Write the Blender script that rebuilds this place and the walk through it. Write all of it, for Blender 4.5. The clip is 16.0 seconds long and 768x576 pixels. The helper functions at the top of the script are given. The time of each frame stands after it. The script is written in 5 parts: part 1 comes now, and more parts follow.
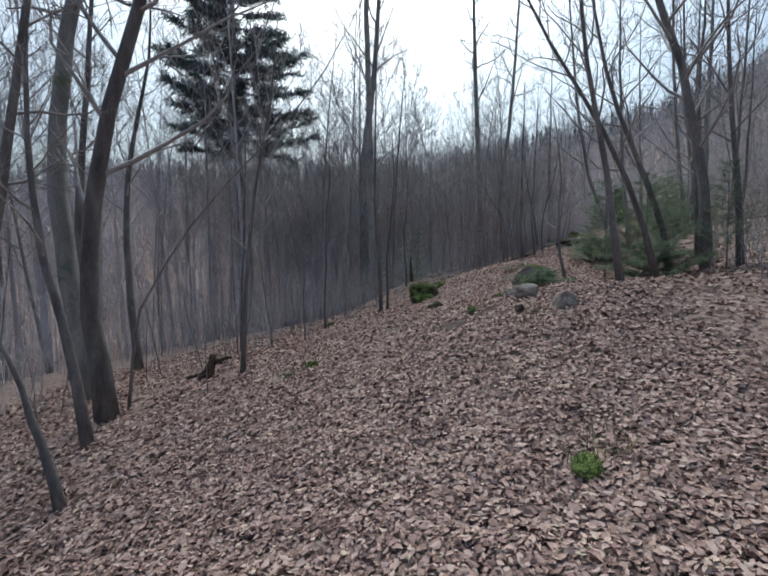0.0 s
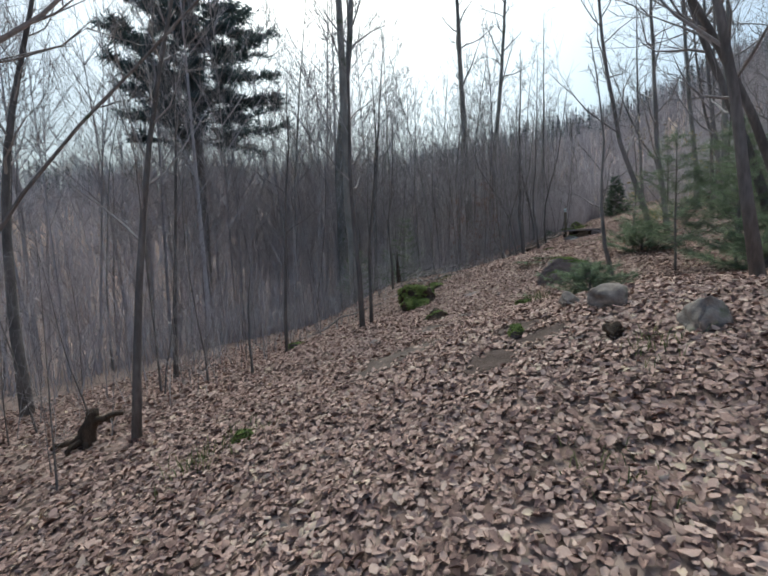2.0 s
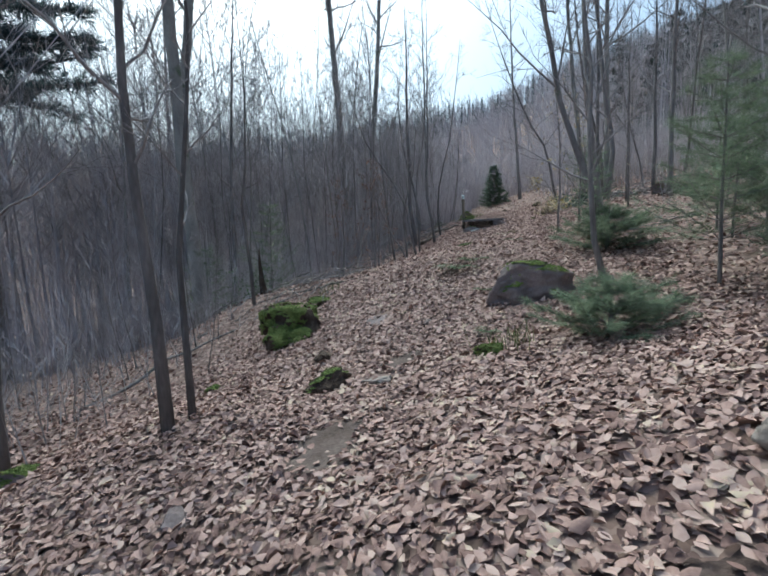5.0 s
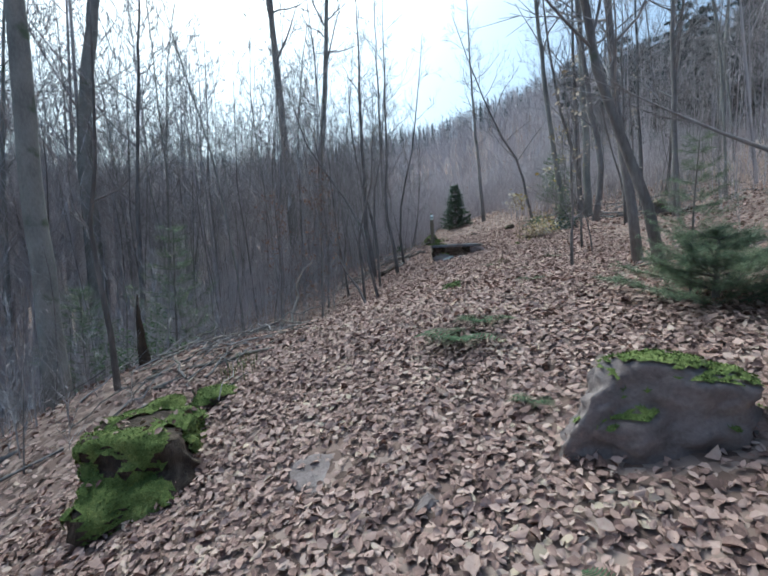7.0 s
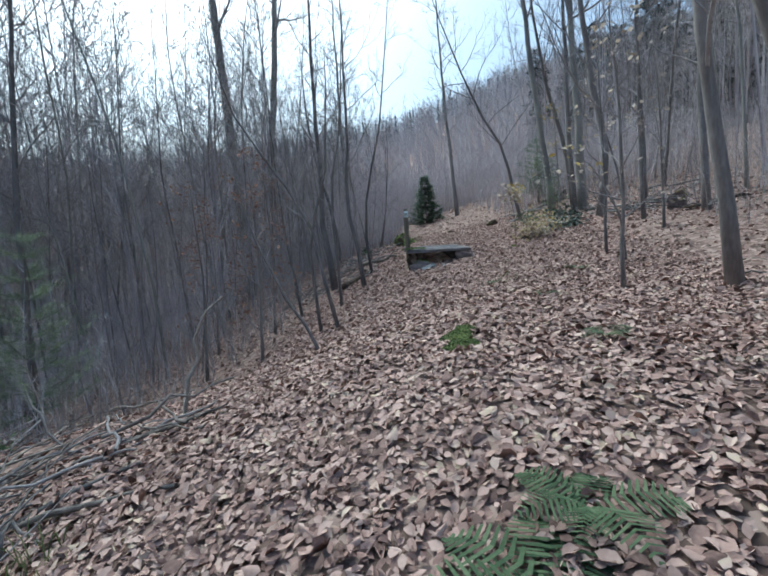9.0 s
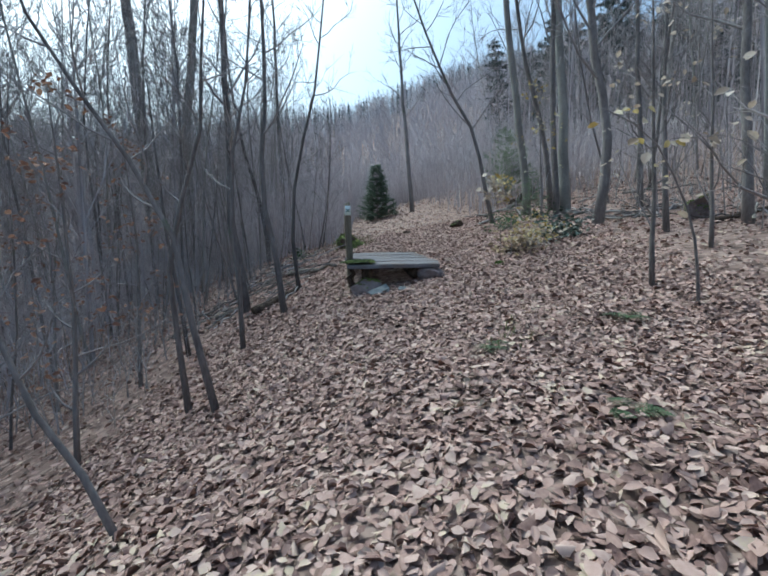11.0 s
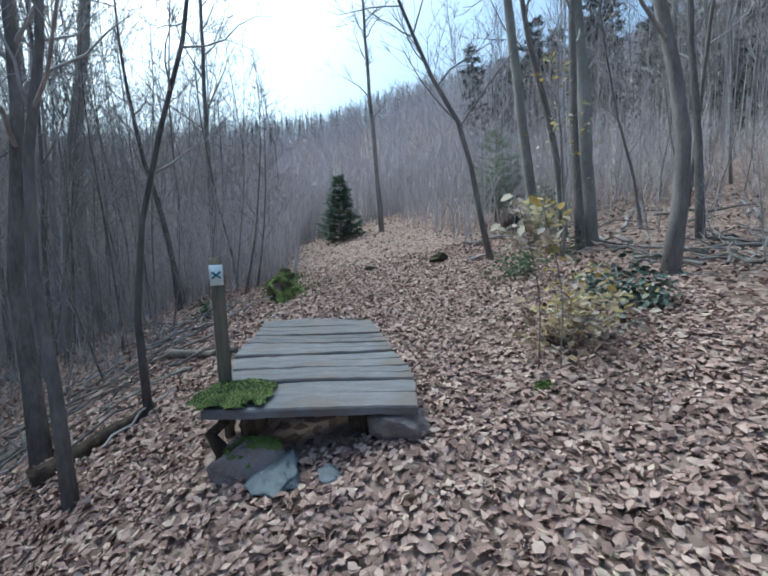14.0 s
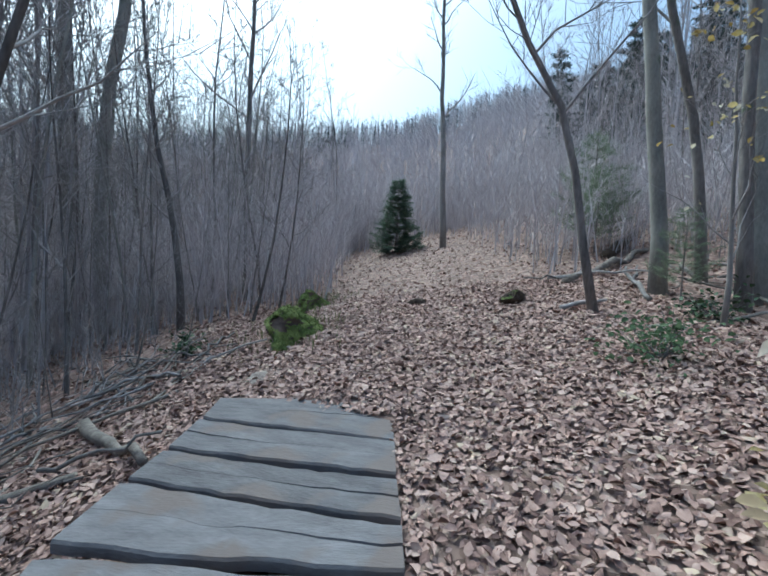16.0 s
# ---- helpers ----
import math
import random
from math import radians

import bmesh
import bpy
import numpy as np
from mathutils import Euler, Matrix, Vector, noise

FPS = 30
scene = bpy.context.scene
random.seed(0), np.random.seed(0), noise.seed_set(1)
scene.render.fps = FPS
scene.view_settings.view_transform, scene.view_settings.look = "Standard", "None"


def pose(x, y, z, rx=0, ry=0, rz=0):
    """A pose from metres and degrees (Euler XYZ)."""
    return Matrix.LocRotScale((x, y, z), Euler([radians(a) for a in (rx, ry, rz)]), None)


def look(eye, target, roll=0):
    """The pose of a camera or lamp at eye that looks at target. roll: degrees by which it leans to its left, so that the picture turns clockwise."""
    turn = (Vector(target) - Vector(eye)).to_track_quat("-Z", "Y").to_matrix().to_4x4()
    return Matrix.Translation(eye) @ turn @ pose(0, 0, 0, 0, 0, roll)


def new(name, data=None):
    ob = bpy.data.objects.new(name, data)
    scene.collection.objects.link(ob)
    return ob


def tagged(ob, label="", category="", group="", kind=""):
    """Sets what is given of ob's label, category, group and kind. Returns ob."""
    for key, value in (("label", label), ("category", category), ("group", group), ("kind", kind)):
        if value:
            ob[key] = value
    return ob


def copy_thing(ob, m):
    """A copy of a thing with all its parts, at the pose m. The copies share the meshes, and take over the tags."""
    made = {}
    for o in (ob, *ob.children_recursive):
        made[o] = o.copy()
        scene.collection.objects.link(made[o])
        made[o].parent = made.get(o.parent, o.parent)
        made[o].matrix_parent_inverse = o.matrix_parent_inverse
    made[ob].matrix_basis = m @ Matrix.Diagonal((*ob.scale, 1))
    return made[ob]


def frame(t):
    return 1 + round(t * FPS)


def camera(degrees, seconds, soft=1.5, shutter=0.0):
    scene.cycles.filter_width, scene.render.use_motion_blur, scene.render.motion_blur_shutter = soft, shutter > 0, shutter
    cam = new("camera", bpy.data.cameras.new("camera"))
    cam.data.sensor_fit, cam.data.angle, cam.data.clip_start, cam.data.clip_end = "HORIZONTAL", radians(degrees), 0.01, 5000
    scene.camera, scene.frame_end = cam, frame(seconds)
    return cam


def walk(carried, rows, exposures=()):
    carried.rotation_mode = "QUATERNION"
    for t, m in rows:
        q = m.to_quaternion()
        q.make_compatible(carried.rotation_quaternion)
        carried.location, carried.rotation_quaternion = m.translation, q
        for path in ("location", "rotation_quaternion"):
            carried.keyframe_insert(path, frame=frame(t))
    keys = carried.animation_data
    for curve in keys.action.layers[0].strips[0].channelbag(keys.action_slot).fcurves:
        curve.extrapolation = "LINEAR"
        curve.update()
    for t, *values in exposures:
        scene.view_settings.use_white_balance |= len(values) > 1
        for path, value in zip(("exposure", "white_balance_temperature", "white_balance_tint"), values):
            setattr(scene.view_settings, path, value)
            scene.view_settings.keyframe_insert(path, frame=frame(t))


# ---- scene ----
SUN, SUN_EL, SUN_AZ, SKY = 1.05, 55, -5, 0.122
EXPOSURES = [(0.0, 0.4, 5500, -4), (2.0, 0.46, 5720, -6), (3.6, 0.5, 5600, -6), (6.0, 0.78, 5200, -8), (8.2, 0.8, 5200, -8), (10.3, 0.7, 5120, -9), (11.5, 0.8, 5120, -10), (14.0, 0.88, 5020, -11), (16.0, 0.84, 4980, -10)]
cam = camera(82.7, 16.0, soft=1.9)
PATH = [
    (0, (0.253, 0.132, 1.536), (0.201, 2.123, 1.358), -0.4),
    (0.5, (0.271, 0.924, 1.512), (0.21, 2.914, 1.324), -0.9),
    (1, (0.194, 1.676, 1.478), (0.107, 3.665, 1.292), 1.5),
    (1.5, (0.232, 2.442, 1.404), (0.165, 4.423, 1.134), -2.2),
    (2, (0.176, 3.112, 1.345), (0.208, 5.103, 1.169), -1.6),
    (2.5, (0.229, 3.808, 1.315), (0.4, 5.795, 1.166), -2.4),
    (2.8, (0.256, 4.207, 1.334), (0.476, 6.189, 1.182), -1.3),
    (3, (0.235, 4.432, 1.348), (0.509, 6.41, 1.233), -1.2),
    (3.5, (0.287, 5.063, 1.356), (0.662, 7.021, 1.197), -3.7),
    (3.7, (0.351, 5.348, 1.389), (0.745, 7.295, 1.151), -4.8),
    (5.8, (0.92, 8.04, 1.513), (1.643, 9.889, 1.273), -1.0),
    (6, (1.071, 8.385, 1.579), (1.829, 10.217, 1.315), -1.8),
    (6.5, (1.275, 9.157, 1.586), (2.065, 10.984, 1.39), -2.0),
    (6.6, (1.315, 9.263, 1.603), (2.105, 11.091, 1.415), -2.0),
    (6.8, (1.458, 9.577, 1.598), (2.262, 11.4, 1.43), -2.7),
    (7, (1.61, 9.885, 1.653), (2.404, 11.715, 1.512), -2.4),
    (7.5, (1.847, 10.467, 1.779), (2.661, 12.292, 1.689), -2.9),
    (8, (2.106, 11.037, 1.897), (2.969, 12.839, 1.815), -3.4),
    (8.2, (2.252, 11.265, 1.928), (3.11, 13.068, 1.823), -4.5),
    (10.3, (3.717, 13.929, 2.053), (4.784, 15.603, 1.812), -0.8),
    (10.5, (3.942, 14.166, 2.125), (5.019, 15.829, 1.857), -2.9),
    (10.7, (4.139, 14.402, 2.173), (5.24, 16.049, 1.902), -2.1),
    (11, (4.396, 14.711, 2.259), (5.523, 16.349, 2.035), -1.1),
    (11.5, (4.813, 15.231, 2.376), (6.024, 16.805, 2.145), -0.8),
    (12, (5.272, 15.716, 2.507), (6.509, 17.256, 2.193), -1.6),
    (12.5, (5.633, 16.176, 2.628), (6.916, 17.678, 2.313), -2.9),
    (13, (6.044, 16.6, 2.616), (7.343, 18.086, 2.291), -0.8),
    (13.5, (6.408, 16.935, 2.764), (7.67, 18.463, 2.494), -0.6),
    (13.6, (6.453, 16.998, 2.802), (7.715, 18.527, 2.545), -0.9),
    (13.8, (6.651, 17.145, 2.828), (7.881, 18.708, 2.62), -1.7),
    (14, (6.799, 17.405, 2.851), (8.019, 18.979, 2.668), -1.2),
    (14.3, (7.046, 17.601, 2.919), (8.192, 19.228, 2.722), -0.8),
    (14.5, (7.211, 17.765, 2.945), (8.317, 19.42, 2.748), -0.8),
    (15, (7.639, 18.281, 2.971), (8.681, 19.977, 2.779), 0.2),
    (15.5, (8.013, 18.701, 2.982), (9.026, 20.416, 2.801), -0.5),
    (15.6, (8.094, 18.773, 3.015), (9.089, 20.499, 2.831), 0.6),
    (16, (8.322, 19.139, 3.133), (9.312, 20.87, 2.981), 3.4),
]
walk(cam, [(t, look(e, g, r)) for t, e, g, r in PATH],
     exposures=EXPOSURES)

# ---- daylight: an overcast winter sky ----
world = bpy.data.worlds.new("world")
scene.world = world
world.use_nodes = True
wn = world.node_tree.nodes
sky = wn.new("ShaderNodeTexSky")
sky.sky_type, sky.sun_disc = "NISHITA", False
sky.sun_elevation, sky.sun_rotation = radians(SUN_EL), radians(SUN_AZ)
sky.air_density, sky.dust_density, sky.ozone_density = 1.0, 7.0, 1.0
world.node_tree.links.new(sky.outputs[0], wn["Background"].inputs[0])
wn["Background"].inputs[1].default_value = SKY
sun = new("sun", bpy.data.lights.new("sun", "SUN"))
sun.data.energy, sun.data.angle, sun.data.color = SUN, radians(35), (1.0, 0.96, 0.92)
az, el = radians(SUN_AZ), radians(SUN_EL)
sun.matrix_world = look((0, 0, 60), Vector((0, 0, 60)) - Vector((math.sin(az) * math.cos(el), math.cos(az) * math.cos(el), math.sin(el))))


# ---- materials ----
def material(name, stops, scale=6.0, rough=0.85, bump=0.3, stretch=(1, 1, 1), fine=40.0, island=0.0, piece=0.0, blotch=None, thin=0.0):
    """Colour from two sizes of noise through a ramp, with relief. island and piece: how far each mesh island or object differs."""
    m = bpy.data.materials.new(name)
    m.use_nodes = True
    n, l = m.node_tree.nodes, m.node_tree.links
    shader = n["Principled BSDF"]
    shader.inputs["Roughness"].default_value = rough
    shader.inputs["Specular IOR Level"].default_value = 0.25
    co, mp = n.new("ShaderNodeTexCoord"), n.new("ShaderNodeMapping")
    mp.inputs["Scale"].default_value = stretch
    l.new(co.outputs["Object"], mp.inputs["Vector"])
    big, small = n.new("ShaderNodeTexNoise"), n.new("ShaderNodeTexNoise")
    for node, sc in ((big, scale), (small, fine)):
        node.inputs["Scale"].default_value = sc
        node.inputs["Detail"].default_value = 5
        l.new(mp.outputs[0], node.inputs["Vector"])
    mix = n.new("ShaderNodeMath")
    mix.operation = "MULTIPLY_ADD"
    mix.inputs[1].default_value = 0.45
    l.new(small.outputs["Fac"], mix.inputs[0])
    half = n.new("ShaderNodeMath")
    half.operation = "MULTIPLY_ADD"
    half.inputs[1].default_value, half.inputs[2].default_value = 0.9, -0.18
    l.new(big.outputs["Fac"], half.inputs[0])
    l.new(half.outputs[0], mix.inputs[2])
    value = mix.outputs[0]
    for amount, socket in ((island, "g"), (piece, "o")):
        if amount:
            node = n.new("ShaderNodeNewGeometry") if socket == "g" else n.new("ShaderNodeObjectInfo")
            add = n.new("ShaderNodeMath")
            add.operation = "MULTIPLY_ADD"
            add.inputs[1].default_value = amount
            l.new(node.outputs["Random Per Island" if socket == "g" else "Random"], add.inputs[0])
            sub = n.new("ShaderNodeMath")
            sub.operation = "SUBTRACT"
            sub.inputs[1].default_value = amount / 2
            l.new(value, add.inputs[2])
            l.new(add.outputs[0], sub.inputs[0])
            value = sub.outputs[0]
    ramp = n.new("ShaderNodeValToRGB")
    while len(ramp.color_ramp.elements) < len(stops):
        ramp.color_ramp.elements.new(0.5)
    for e, (p, c) in zip(ramp.color_ramp.elements, stops):
        e.position, e.color = p, (*c, 1)
    l.new(value, ramp.inputs[0])
    colour = ramp.outputs[0]
    if blotch:
        patch, edge, over = n.new("ShaderNodeTexNoise"), n.new("ShaderNodeValToRGB"), n.new("ShaderNodeMixRGB")
        patch.inputs["Scale"].default_value = blotch[0]
        patch.inputs["Detail"].default_value = 6
        l.new(co.outputs["Object"], patch.inputs["Vector"])
        edge.color_ramp.elements[0].position, edge.color_ramp.elements[1].position = blotch[1], blotch[1] + 0.08
        l.new(patch.outputs["Fac"], edge.inputs[0])
        l.new(edge.outputs[0], over.inputs[0])
        l.new(colour, over.inputs[1])
        over.inputs[2].default_value = (*blotch[2], 1)
        colour = over.outputs[0]
    l.new(colour, shader.inputs["Base Color"])
    if thin:
        glow, both = n.new("ShaderNodeBsdfTranslucent"), n.new("ShaderNodeMixShader")
        both.inputs[0].default_value = thin
        l.new(colour, glow.inputs["Color"])
        l.new(shader.outputs[0], both.inputs[1])
        l.new(glow.outputs[0], both.inputs[2])
        l.new(both.outputs[0], n["Material Output"].inputs["Surface"])
    if bump:
        b = n.new("ShaderNodeBump")
        b.inputs["Strength"].default_value = bump
        b.inputs["Distance"].default_value = 0.02
        l.new(mix.outputs[0], b.inputs["Height"])
        l.new(b.outputs[0], shader.inputs["Normal"])
    return m


def litter_material():
    """Ground under and between the loose leaves: two sizes of leaf-like cells over brown earth."""
    m = material("leaf_litter_ground", [(0.15, (0.1, 0.068, 0.054)), (0.42, (0.19, 0.13, 0.104)), (0.75, (0.3, 0.21, 0.17))], 1.1, 0.9, 0.5, fine=18)
    n, l = m.node_tree.nodes, m.node_tree.links
    shader = n["Principled BSDF"]
    co = n["Texture Coordinate"]
    warp, push, cell = n.new("ShaderNodeTexNoise"), n.new("ShaderNodeMixRGB"), n.new("ShaderNodeTexVoronoi")
    warp.inputs["Scale"].default_value = 9
    push.inputs[0].default_value = 0.08
    l.new(co.outputs["Object"], warp.inputs["Vector"])
    l.new(co.outputs["Object"], push.inputs[1])
    l.new(warp.outputs["Color"], push.inputs[2])
    cell.inputs["Scale"].default_value = 15
    l.new(push.outputs[0], cell.inputs["Vector"])
    ramp = n.new("ShaderNodeValToRGB")
    for _ in range(3):
        ramp.color_ramp.elements.new(0.5)
    for e, (p, c) in zip(ramp.color_ramp.elements, [(0.05, (0.055, 0.037, 0.03)), (0.3, (0.15, 0.098, 0.078)), (0.55, (0.235, 0.164, 0.135)), (0.8, (0.32, 0.237, 0.2)), (0.98, (0.4, 0.305, 0.255))]):
        e.position, e.color = p, (*c, 1)
    sep = n.new("ShaderNodeSeparateColor")
    l.new(cell.outputs["Color"], sep.inputs[0])
    l.new(sep.outputs[0], ramp.inputs[0])
    over = n.new("ShaderNodeMixRGB")
    over.inputs[0].default_value = 0.7
    l.new(n["Color Ramp"].outputs[0], over.inputs[1])
    l.new(ramp.outputs[0], over.inputs[2])
    l.new(over.outputs[0], shader.inputs["Base Color"])
    b = n.new("ShaderNodeBump")
    b.inputs["Strength"].default_value, b.inputs["Distance"].default_value = 0.9, 0.03
    l.new(sep.outputs[1], b.inputs["Height"])
    l.new(n["Bump"].outputs[0], b.inputs["Normal"])
    l.new(b.outputs[0], shader.inputs["Normal"])
    return m


LITTER = litter_material()
LEAF = material("dry_beech_leaf", [(0.02, (0.12, 0.074, 0.062)), (0.2, (0.21, 0.13, 0.108)), (0.45, (0.34, 0.225, 0.185)), (0.7, (0.43, 0.3, 0.255)), (0.9, (0.49, 0.365, 0.305)), (0.985, (0.5, 0.4, 0.29))], 3.0, 0.75, 0.15, fine=60, island=0.85)
BARK = material("grey_brown_bark", [(0.2, (0.1, 0.088, 0.082)), (0.5, (0.2, 0.182, 0.172)), (0.8, (0.31, 0.29, 0.278))], 5, 0.9, 0.6, (1, 1, 0.25), piece=0.25, blotch=(2.5, 0.62, (0.13, 0.15, 0.1)))
BEECH = material("pale_beech_bark", [(0.2, (0.13, 0.125, 0.115)), (0.5, (0.25, 0.24, 0.22)), (0.8, (0.36, 0.35, 0.32))], 3, 0.85, 0.3, (1, 1, 0.4), piece=0.2, blotch=(1.8, 0.6, (0.12, 0.14, 0.09)))
DARKBARK = material("dark_wet_bark", [(0.2, (0.07, 0.063, 0.059)), (0.5, (0.15, 0.137, 0.13)), (0.8, (0.26, 0.242, 0.232))], 6, 0.85, 0.7, (1, 1, 0.25), piece=0.2)
TWIG = material("bare_twig", [(0.2, (0.17, 0.155, 0.152)), (0.5, (0.3, 0.278, 0.272)), (0.8, (0.42, 0.395, 0.385))], 8, 0.9, 0.0, piece=0.3)
# these two woods are coloured paler than bark to stand in for haze
MIDHAZE = material("hazed_bare_wood", [(0.1, (0.25, 0.228, 0.23)), (0.5, (0.45, 0.418, 0.422)), (0.9, (0.6, 0.565, 0.57))], 0.4, 0.95, 0.0, fine=3, island=0.6)
HAZEWOOD = material("far_hazed_wood", [(0.1, (0.3, 0.27, 0.276)), (0.5, (0.52, 0.48, 0.49)), (0.9, (0.66, 0.615, 0.625))], 0.05, 0.95, 0.0, fine=0.6, island=0.5)
# conifer green lightened and greyed, so the colour itself holds some haze
HAZEGREEN = material("hazed_conifer", [(0.2, (0.055, 0.072, 0.068)), (0.5, (0.09, 0.115, 0.106)), (0.8, (0.13, 0.16, 0.142))], 0.2, 0.95, 0.0, fine=2, island=0.5)
NEEDLE = material("pine_needle", [(0.15, (0.12, 0.16, 0.105)), (0.5, (0.21, 0.26, 0.17)), (0.85, (0.3, 0.35, 0.23))], 3, 0.9, 0.0, island=0.6, thin=0.4)
# needles lightened towards blue: haze over the tall pine, put into its colour
HAZEPINE = material("hazed_pine_needle", [(0.15, (0.085, 0.115, 0.12)), (0.5, (0.13, 0.168, 0.17)), (0.85, (0.18, 0.22, 0.215))], 3, 0.95, 0.0, island=0.6, thin=0.4)
SPRUCE = material("spruce_needle", [(0.15, (0.07, 0.1, 0.075)), (0.5, (0.12, 0.165, 0.115)), (0.85, (0.17, 0.22, 0.15))], 3, 0.9, 0.0, island=0.6, thin=0.4)
MOSS = material("green_moss", [(0.2, (0.045, 0.066, 0.018)), (0.5, (0.13, 0.165, 0.045)), (0.8, (0.25, 0.275, 0.09))], 6, 0.95, 0.8, fine=70, island=0.22)
DARKMOSS = material("dark_wet_moss", [(0.2, (0.036, 0.052, 0.018)), (0.5, (0.09, 0.117, 0.036)), (0.8, (0.18, 0.21, 0.065))], 6, 0.95, 0.8, fine=70, island=0.22)
STONE = material("grey_sandstone", [(0.2, (0.125, 0.098, 0.09)), (0.5, (0.225, 0.182, 0.17)), (0.8, (0.32, 0.272, 0.256))], 5, 0.9, 0.6, fine=50, piece=0.15)
PALESTONE = material("pale_lichened_stone", [(0.2, (0.16, 0.13, 0.11)), (0.5, (0.28, 0.24, 0.21)), (0.8, (0.38, 0.34, 0.3))], 5, 0.9, 0.6, fine=50, blotch=(4, 0.6, (0.16, 0.17, 0.1)))
PLANK = material("weathered_plank", [(0.15, (0.08, 0.074, 0.076)), (0.5, (0.162, 0.153, 0.157)), (0.85, (0.24, 0.23, 0.235))], 2.6, 0.85, 0.45, (1.3, 4.5, 4), fine=22, piece=0.25, blotch=(2.2, 0.54, (0.17, 0.142, 0.13)))
ROTWOOD = material("rotten_wood", [(0.2, (0.025, 0.018, 0.014)), (0.5, (0.07, 0.05, 0.036)), (0.8, (0.15, 0.11, 0.08))], 5, 0.9, 0.8, (3, 3, 0.6))
DEADWOOD = material("bleached_deadwood", [(0.2, (0.13, 0.11, 0.095)), (0.5, (0.25, 0.22, 0.19)), (0.8, (0.36, 0.33, 0.29))], 5, 0.9, 0.5, (3, 3, 3), piece=0.35)
POSTWOOD = material("grey_post_wood", [(0.2, (0.1, 0.085, 0.06)), (0.5, (0.19, 0.165, 0.125)), (0.8, (0.28, 0.25, 0.2))], 4, 0.9, 0.5, (6, 6, 0.6))
SIGNWHITE = material("sign_white", [(0.2, (0.68, 0.78, 0.8)), (0.8, (0.8, 0.87, 0.88))], 3, 0.5, 0.0)
SIGNTEAL = material("sign_teal", [(0.2, (0.01, 0.12, 0.14)), (0.8, (0.015, 0.16, 0.18))], 3, 0.5, 0.0)
FERN = material("green_frond", [(0.15, (0.06, 0.095, 0.05)), (0.5, (0.11, 0.16, 0.085)), (0.85, (0.18, 0.23, 0.13))], 3, 0.9, 0.0, island=0.5, thin=0.4)
BRAMBLE = material("dark_evergreen_leaf", [(0.15, (0.02, 0.045, 0.02)), (0.5, (0.045, 0.085, 0.035)), (0.85, (0.11, 0.15, 0.07))], 3, 0.5, 0.0, island=0.6)
YELLOW = material("yellow_autumn_leaf", [(0.1, (0.3, 0.21, 0.07)), (0.4, (0.46, 0.36, 0.12)), (0.65, (0.55, 0.49, 0.28)), (0.95, (0.68, 0.65, 0.54))], 3, 0.6, 0.0, island=0.8, thin=0.4)
PALELEAF = material("pale_withered_leaf", [(0.1, (0.3, 0.23, 0.16)), (0.5, (0.5, 0.43, 0.34)), (0.9, (0.66, 0.6, 0.52))], 3, 0.7, 0.0, island=0.7, thin=0.4)
TANLEAF = material("tan_withered_leaf", [(0.1, (0.2, 0.15, 0.1)), (0.5, (0.36, 0.28, 0.18)), (0.9, (0.5, 0.42, 0.24))], 3, 0.75, 0.0, island=0.8, thin=0.4)
RUSTLEAF = material("russet_hanging_leaf", [(0.1, (0.14, 0.075, 0.055)), (0.5, (0.26, 0.15, 0.105)), (0.9, (0.36, 0.23, 0.16))], 3, 0.7, 0.0, island=0.7, thin=0.4)
GRASS = material("dull_grass", [(0.1, (0.05, 0.07, 0.025)), (0.5, (0.12, 0.14, 0.055)), (0.9, (0.24, 0.22, 0.11))], 3, 0.7, 0.0, island=0.7, thin=0.4)
HOLLY = material("grey_green_leaf", [(0.1, (0.045, 0.068, 0.05)), (0.5, (0.1, 0.13, 0.105)), (0.8, (0.2, 0.23, 0.19)), (0.97, (0.42, 0.43, 0.36))], 3, 0.55, 0.0, island=0.85)
BLUESTONE = material("blue_grey_slab", [(0.2, (0.135, 0.145, 0.145)), (0.5, (0.21, 0.225, 0.228)), (0.8, (0.28, 0.295, 0.297))], 4, 0.85, 0.4, fine=45)
DARKEARTH = material("damp_dark_earth", [(0.2, (0.035, 0.024, 0.02)), (0.5, (0.085, 0.06, 0.05)), (0.8, (0.15, 0.112, 0.095))], 6, 0.95, 1.0, fine=45)
EARTH = material("bare_earth", [(0.2, (0.05, 0.036, 0.028)), (0.5, (0.12, 0.09, 0.075)), (0.8, (0.2, 0.16, 0.135))], 4, 0.95, 0.8, fine=40)

